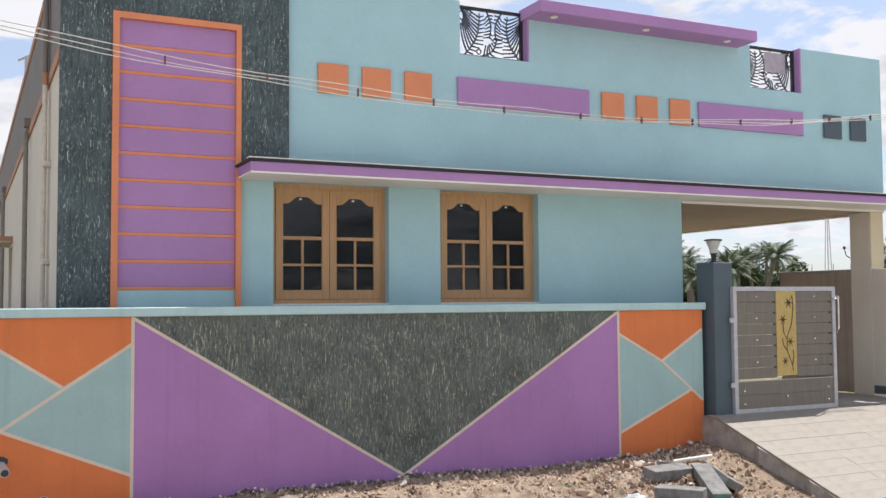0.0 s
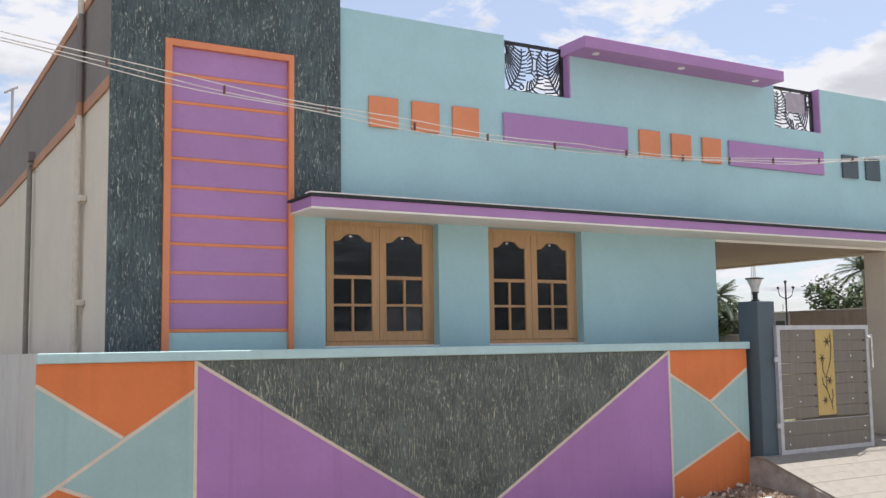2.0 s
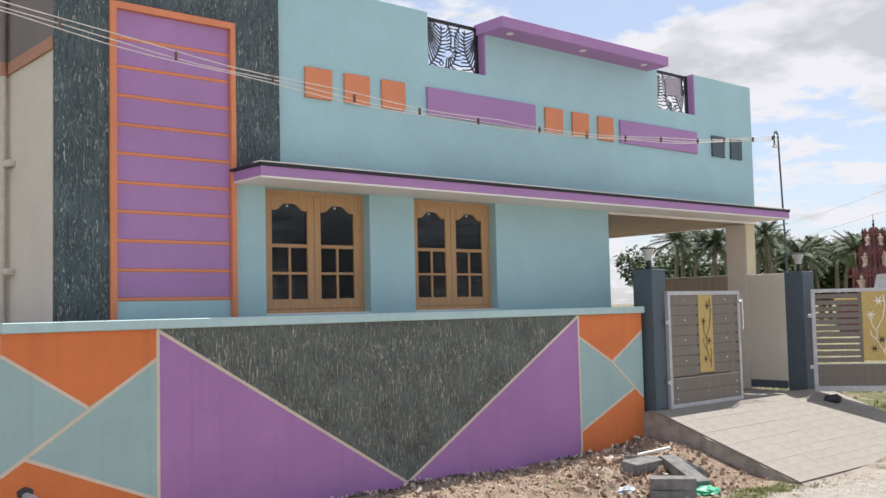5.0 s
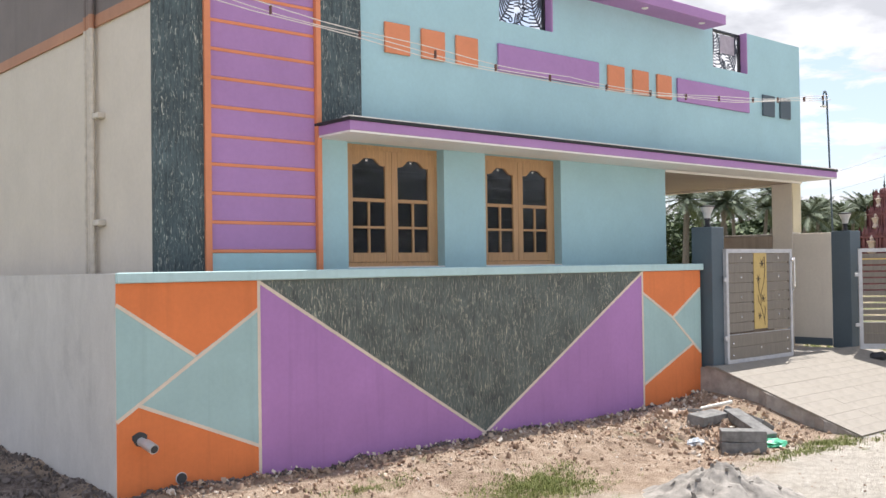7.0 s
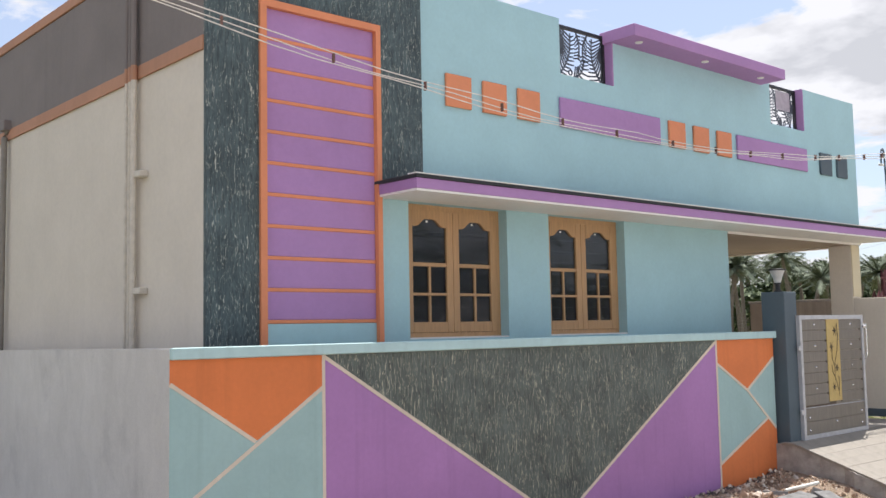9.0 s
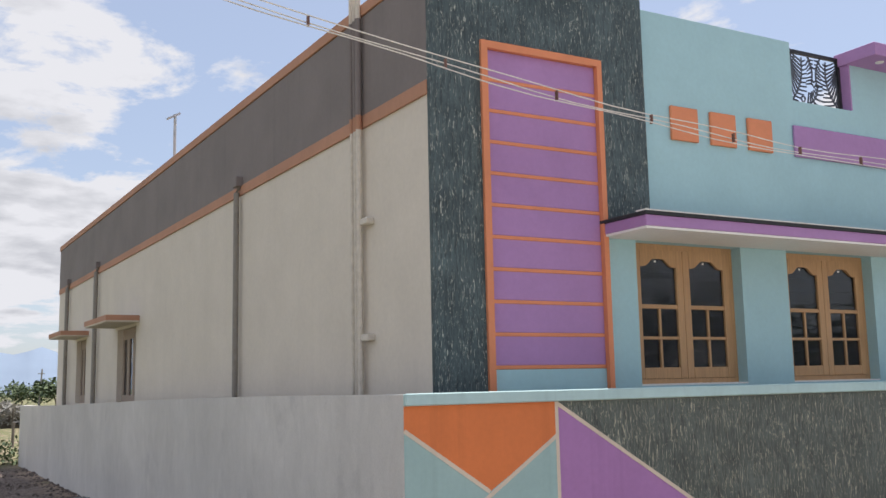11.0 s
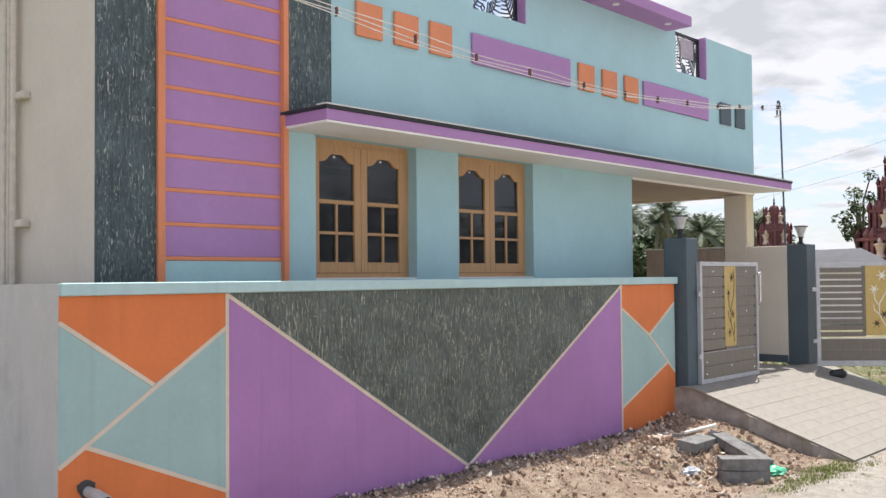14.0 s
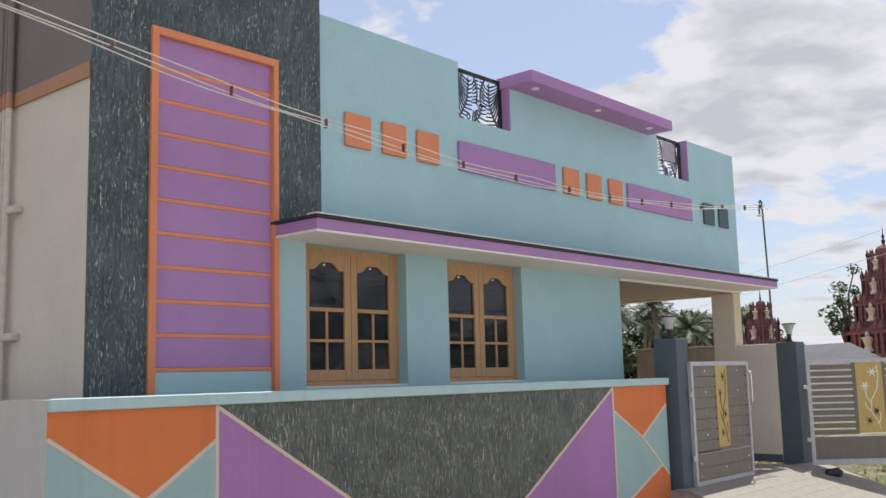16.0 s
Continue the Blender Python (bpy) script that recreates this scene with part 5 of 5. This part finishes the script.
tr = random.Random(3)
for k in range(38):
    az = (37.0 + 8.6 * k / 15 if k < 16 else 54.3 + 10.5 * (k - 16) / 21) + tr.uniform(-0.4, 0.4)
    far = tr.uniform(62, 96)
    px, py = away(az, far)
    palm_tree(px, py, 2.0 + far * math.tan(radians(tr.uniform(2.2, 3.2) if k > 27 else tr.uniform(2.5, 3.9) if k > 15 else tr.uniform(1.2, 2.7))), 100 + k, tr.uniform(0.62, 0.85))
for k, (az, d, h, s) in enumerate(((38.5, 105, 5.6, 4.0), (42.5, 108, 5.2, 4.0), (55.5, 105, 5.6, 4.2), (58.5, 88, 5.8, 3.8), (61, 90, 6.4, 4.0), (63.5, 92, 6.2, 4.0), (65.5, 100, 5.4, 4.0))):
    px, py = away(az, d)
    broad_tree(px, py, h, s, 40 + k, 2200, leaf_size=0.3)
for k in range(15):
    px, py = away((36.8 + 1.6 * k if k < 6 else 52.8 + 1.55 * (k - 6)) + tr.uniform(-0.4, 0.4), tr.uniform(98, 112))
    broad_tree(px, py, tr.uniform(5.0, 7.0) if k < 6 else tr.uniform(6.0, 8.8), 4.0, 240 + k, 3000, "dense dark green tree branching low behind the palms", 0.10, 0.28)
for k, (az, d) in enumerate(((68.7, 95), (67.9, 110))):
    px, py = away(az, d)
    palm_tree(px, py, 3.4, 160 + k, 0.6)
px, py = away(71.2, 62, -3, -6.1)
broad_tree(px, py, 8.2, 1.9, 71, 900, "slender tree with thin open crown beside the temple", 0.3, 0.17, 0.35)
for k, (az, d, h, s) in enumerate(((74.9, 66, 8.8, 3.6), (77.5, 64, 8.2, 3.6))):
    px, py = away(az, d, -3, -6.2)
    broad_tree(px, py, h, s, 73 + k, 2400, leaf_size=0.2)
# unseen trees across the track, added so the window panes mirror something dark
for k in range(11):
    broad_tree(6 + 4.6 * k + tr.uniform(-1, 1), -27 + tr.uniform(-3, 3), tr.uniform(4.5, 7.0), 2.8, 300 + k, 1500, "unseen broadleaf tree across the track, added to darken the window reflections", 0.22, 0.26)
for k, (az, d, h, s) in enumerate(((1.6, 92, 1.7, 3.2), (0.6, 150, 2.5, 3.4), (2.0, 160, 2.8, 3.4), (6.0, 160, 2.9, 4.2), (7.7, 120, 3.2, 2.4), (-1.5, 130, 3.8, 4), (-4, 120, 3.4, 3))):
    px, py = away(az, d, -3.1, -6.2)
    broad_tree(px, py, h, s, 80 + k, 1300, "low flat-topped thorn tree in the field", 0.35, 0.3)


# ---- temple ----
def statue(w, h):
    bm = bmesh.new()
    lathe(bm, [(0.16 * w, 0), (0.36 * w, 0.08 * h), (0.2 * w, 0.3 * h), (0.3 * w, 0.55 * h), (0.42 * w, 0.68 * h), (0.12 * w, 0.74 * h), (0.17 * w, 0.84 * h), (0.1 * w, 0.94 * h), (0.02 * w, h)], 10)
    return bm


def gopuram(x, y, rot, half, z0, z1, tiers, label):
    t = thing("temple_tower", label, "temple", (x, y, 0), "temple towers")
    t.rotation_euler = (0, 0, radians(rot))
    part("base_hall", boxed((-half * 1.35, -half * 1.35, -0.6), (half * 1.35, half * 1.35, z0 - 0.35), 0.03), MAROON, t)
    part("cornice", boxed((-half * 1.5, -half * 1.5, z0 - 0.35), (half * 1.5, half * 1.5, z0 - 0.12), 0.04), OCHRE, t, "ochre painted cornice")
    H = (z1 - z0) * 0.80
    z, r = z0 - 0.12, half
    for k in range(tiers):
        h = H / tiers * (1.18 - 0.36 * k / (tiers - 1))
        rn = half * (0.30 + 0.70 * (1 - (k + 1) / tiers) ** 1.5)
        bm = bmesh.new()
        box(bm, (-r, -r, z), (r, r, z + h * 0.16), 0.02)
        box(bm, (-r * 0.84, -r * 0.84, z + h * 0.16), (r * 0.84, r * 0.84, z + h * 0.78))
        box(bm, (-r * 0.96, -r * 0.96, z + h * 0.78), (r * 0.96, r * 0.96, z + h * 0.88), 0.02)
        box(bm, (-r * 0.88, -r * 0.88, z + h * 0.88), (r * 0.88, r * 0.88, z + h))
        tier = part("tier", bm, MAROON, t)
        shaft = boxed((-0.06 * r, -0.06 * r, 0), (0.06 * r, 0.06 * r, h * 0.62))
        kiosk = lathe(bmesh.new(), [(0.12 * r, 0), (0.14 * r, h * 0.09), (0.08 * r, h * 0.22), (0.015 * r, h * 0.36)], 8)
        shaft_mesh, kiosk_mesh = bpy.data.meshes.new("pilaster"), bpy.data.meshes.new("kiosk")
        for m_, b_ in ((shaft_mesh, shaft), (kiosk_mesh, kiosk)):
            b_.to_mesh(m_)
            b_.free()
            m_.materials.append(MAROON)
        for u in (-0.88, -0.55, -0.33, 0.33, 0.55, 0.88):
            for w in (-0.88, 0.88):
                for cx, cy in {(u, w), (w, u)}:
                    for kind_, mesh_, zz in (("pilaster", shaft_mesh, z + h * 0.16), ("kiosk", kiosk_mesh, z + h * 0.88)):
                        ob = new(kind_, mesh_)
                        ob.parent = tier
                        ob.location = (cx * r, cy * r, zz)
        for sx, sy in ((-1, 0), (0, -1), (1, 0), (0, 1)):
            s = part("statue", statue(h * 0.5, h * 0.72), STATUE, tier, "plain pale statue")
            s.location = (sx * r * 0.93, sy * r * 0.93, z + h * 0.17)
        z += h
        r = rn
    R = half * 0.23
    part("dome", lathe(bmesh.new(), [(R * 1.0, z), (R * 1.15, z + R * 0.25), (R * 1.1, z + R * 0.6), (R * 0.75, z + R * 1.0), (R * 0.3, z + R * 1.2), (R * 0.12, z + R * 1.25)], 20), MAROON, t)
    zt = z + R * 1.24
    f = z1 - zt
    part("finial", lathe(bmesh.new(), [(R * 0.16, zt), (R * 0.28, zt + f * 0.18), (R * 0.1, zt + f * 0.3), (R * 0.2, zt + f * 0.4), (R * 0.07, zt + f * 0.55), (R * 0.02, zt + f)], 12), IRON, t, "dark finial")


tx, ty = away(73.25, 55, -3.0, -6.1)
gopuram(tx, ty, -28, 1.68, 2.1, 8.85, 4, "tall maroon stepped temple tower with pale statues")
tx, ty = away(66.7, 60, -3.0, -6.1)
gopuram(tx, ty, -20, 1.08, 1.7, 6.35, 3, "smaller maroon temple tower with rounded top")

# sheet-roofed shed in front of the temple
tx, ty = away(70.3, 40, -3.05, -6.2)
shed = thing("shed", "low shed with pale grey sheet roof before the temple", "shed", (tx, ty, ground_z(tx, ty)))
shed.rotation_euler = (0, 0, radians(-70))
part("wall", boxed((-1.7, -1.2, 0), (1.7, 1.2, 2.05)), WHITE, shed, "white plastered wall")
bm = bmesh.new()
lo = [bm.verts.new(p) for p in ((-1.9, -1.4, 2.0), (1.9, -1.4, 2.0), (1.9, 1.4, 2.0), (-1.9, 1.4, 2.0))]
hi = [bm.verts.new(p) for p in ((-1.85, -0.1, 2.75), (0.5, -0.1, 2.82), (0.5, 0.1, 2.82), (-1.85, 0.1, 2.75))]
for k in range(4):
    bm.faces.new((lo[k - 1], lo[k], hi[k], hi[k - 1]))
bm.faces.new(hi)
bm.faces.new(lo[::-1])
part("roof", bm, SHEET, shed, "pale grey sheet roof")

# lattice mast and trident lamp far off
mx, my = away(47.1, 190, 0, -9.5)
mast = thing("lattice_mast", "slender grey lattice mast far beyond the palms", "mast", (mx, my, -0.6))
bm = bmesh.new()
for sx, sy in ((-1, -1), (1, -1), (1, 1), (-1, 1)):
    tube(bm, [(sx * 0.55, sy * 0.55, 0), (sx * 0.16, sy * 0.16, 18)], 0.07, 5)
part("mast_legs", bm, STEEL, mast)
for k in range(12):
    w = 0.55 - 0.39 * k / 12
    part("brace", tube(bmesh.new(), [(-w, -w, 1.5 * k), (w, -w, 1.5 * k + 0.75), (-w, -w, 1.5 * k + 1.5)], 0.04, 5), STEEL, mast)
lx, ly = away(49.65, 95, -1.7, -8.1)
tl = thing("street_lamp", "thin pole with three curved arms beyond the gate", "street lamp", (lx, ly, -0.6))
tl.rotation_euler = (0, 0, radians(-50))
part("pole", tube(bmesh.new(), [(0, 0, 0), (0, 0, 7.1)], 0.075, 8), IRON, tl)
for sx in (-1, 0, 1):
    part("arm", tube(bmesh.new(), [(0, 0, 5.6), (sx * 0.52, 0, 5.95), (sx * 0.66, 0, 6.55)], 0.045, 6), IRON, tl)
    part("lamp_head", lathe(bmesh.new(), [(0.07, 6.55 + (0.55 if sx == 0 else 0)), (0.15, 6.68 + (0.55 if sx == 0 else 0)), (0.07, 6.8 + (0.55 if sx == 0 else 0))], 10, (sx * 0.66, 0, 0)), IRON, tl)

bx, by = away(49.75, 104, -1.7, -8.1)
fb = thing("far_building", "pale flat-roofed building far beyond the yard", "building", (bx, by, -0.6))
fb.rotation_euler = (0, 0, radians(-50))
part("wall", boxed((-7.0, 0, 0), (0, 5, 4.6)), CONCRETE, fb)
part("roof_edge", boxed((-7.1, -0.15, 4.6), (0.1, 5.1, 4.75), 0.02), PALE_CREAM, fb)
for x in (-1.35, -3.6, -5.8):
    w = part("window", boxed((x, -0.02, 2.5), (x + 0.9, 0.02, 3.8)), DARK, fb, "dark window opening")
    part("sill", boxed((x - 0.08, -0.06, 2.42), (x + 0.98, -0.021, 2.5)), PALE_CREAM, w)
for x in (-0.6, -2.2, -4.2, -6.4):
    part("starter_bar", tube(bmesh.new(), [(x, 0.3, 4.7), (x + 0.03, 0.3, 5.5)], 0.03, 5), IRON, fb)

# field on the open side: thatched shelter, fence posts, utility pole
hx, hy = away(4.7, 62, -3.1, -6.2)
hut = thing("scrub_shelter", "low shelter heaped with dry brush and sheets", "shelter", (hx, hy, ground_z(hx, hy)))
bm = bmesh.new()
hr = random.Random(9)
for k in range(2600):
    u = hr.uniform(-2.4, 2.4)
    p = Vector((u, hr.uniform(-1.1, 1.1), 0.1 + 1.35 * math.sqrt(max(0, 1 - (u / 2.5) ** 2)) * hr.uniform(0.1, 1)))
    d = Vector((hr.uniform(-1, 1), hr.uniform(-1, 1), hr.uniform(-0.6, 0.4))).normalized() * hr.uniform(0.1, 0.3)
    w = Vector((hr.uniform(-1, 1), hr.uniform(-1, 1), hr.uniform(-1, 1))) * 0.07
    bm.faces.new([bm.verts.new(q) for q in (p - d - w, p - d + w, p + d)])
part("brushwood", bm, BRUSH, hut, "heaped grey dry brush")
part("walling", boxed((-1.2, -0.5, 0), (1.3, 0.5, 0.7), 0.05), BARK, hut)
for k in range(5):
    part("post", tube(bmesh.new(), [(-1.7 + 0.85 * k, -0.95, 0), (-1.66 + 0.85 * k, -0.95, 1.1)], 0.05, 6), BARK, hut)
for k, (az, d) in enumerate(((2.9, 45), (5.6, 40), (1.2, 50), (0.2, 42))):
    fx, fy = away(az, d, -3.1, -6.2)
    p = solid("fence_post", tube(bmesh.new(), [(0, 0, -0.2), (0.03, 0, 0.9)], 0.06, 7, 0.05), BARK, "short weathered wooden fence post in the field", "post", "fence posts")
    p.location = (fx, fy, ground_z(fx, fy))
ux, uy = away(6.85, 120, -3.1, -6.2)
up = thing("utility_pole", "leaning utility pole far off in the field", "utility pole", (ux, uy, -0.7))
part("shaft", tube(bmesh.new(), [(0, 0, 0), (0.25, 0, 4.9)], 0.12, 7, 0.08), CONCRETE, up)
part("crossarm", boxed((-0.2, -0.05, 4.35), (0.55, 0.05, 4.42)), CONCRETE, up)
sh = random.Random(21)
bx, by = -0.35, 23.9
bush = thing("bush", "small leafy bush at the end of the side wall", "bush", (bx, by, ground_z(bx, by)))
bm = bmesh.new()
for k in range(260):
    p = Vector((sh.gauss(0, 0.28), sh.gauss(0, 0.25), abs(sh.gauss(0.25, 0.2))))
    u = Vector((sh.uniform(-1, 1), sh.uniform(-1, 1), sh.uniform(-1, 1))).normalized() * 0.07
    w = u.cross(Vector((0.3, 0.2, 1))).normalized() * 0.04
    bm.faces.new([bm.verts.new(q) for q in (p - u, p + w, p + u, p - w)])
part("leaves", bm, LEAF, bush)
part("stem", tube(bmesh.new(), [(0, 0, -0.05), (0.03, 0, 0.3)], 0.015, 6), BARK, bush)

# far cables on the temple side
fc = thing("overhead_cables", "two thin dark overhead cables near the temple", "cable")
CP = (away(59.0, 120, -3.05, -6.2), away(80.0, 30, -3.05, -6.2))
for k, (q, z) in enumerate(zip(CP, (9.8, 7.2))):
    p = thing("line_pole", "concrete line pole carrying the overhead cables", "utility pole", (q[0], q[1], -0.6), "line poles")
    part("shaft", tube(bmesh.new(), [(0, 0, 0), (0, 0, z)], 0.12, 8, 0.09), CONCRETE, p)
for e0, e1 in ((3.6, 9.1), (2.8, 7.6)):
    a, b = CP
    za, zb = 1.56 + 120 * math.tan(radians(e0)), 1.56 + 30 * math.tan(radians(e1))
    part("cable", tube(bmesh.new(), [(a[0] + (b[0] - a[0]) * t, a[1] + (b[1] - a[1]) * t, za + (zb - za) * t - 0.25 * math.sin(math.pi * t)) for t in (k / 12 for k in range(13))], 0.009, 5), PVC_GREY, fc)

# distant hills; the far range carries its haze in the base colour
for name, mat_, dist, base_h, amp, a0, a1, label in (("hills", HILL, 2300, 90, 70, -40, 44, "far hills on the horizon, distance haze put into their blue colour"), ("scrub_ridge", SCRUB, 800, 1.0, 3.0, -30, 14, "low dry scrub ridge")):
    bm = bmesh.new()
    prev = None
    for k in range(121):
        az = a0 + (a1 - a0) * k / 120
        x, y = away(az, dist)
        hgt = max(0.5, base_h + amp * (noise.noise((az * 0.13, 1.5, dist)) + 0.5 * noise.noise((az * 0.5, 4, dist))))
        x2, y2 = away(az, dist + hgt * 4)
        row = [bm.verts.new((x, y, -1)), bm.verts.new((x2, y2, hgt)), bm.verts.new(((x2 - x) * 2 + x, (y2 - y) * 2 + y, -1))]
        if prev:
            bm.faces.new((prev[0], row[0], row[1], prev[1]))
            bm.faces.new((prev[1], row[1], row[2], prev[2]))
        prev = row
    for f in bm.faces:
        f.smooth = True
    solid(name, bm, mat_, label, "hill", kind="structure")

# ---- ramp pavers, last ----
slope = math.degrees(math.atan2(RZ0 - RZ1, -0.25 - RY1))
PD, PL = 0.172, 0.876
pm = bpy.data.meshes.new("paver")
bm = boxed((0.0006, -PD + 0.0008, -0.03), (PL - 0.0006, -0.0008, 0.0), 0.0012)
bm.to_mesh(pm)
bm.free()
pm.materials.append(PAVER)
rows_n = int(math.hypot(RZ0 - RZ1, -0.25 - RY1) / PD)
pr = random.Random(2)
for j in range(-1, rows_n):
    for i in range(5):
        if j < 0:
            m = pose(RX0 + i * PL, -0.25 + PD + 0.004, RZ0 + 0.002)
        else:
            s = PD * j
            m = pose(RX0 + i * PL, -0.25 - s * math.cos(radians(slope)), RZ0 - s * math.sin(radians(slope)) + pr.uniform(0, 0.002), slope)
        ob = new("paver", pm)
        ob.parent = ramp_t
        ob.matrix_local = m
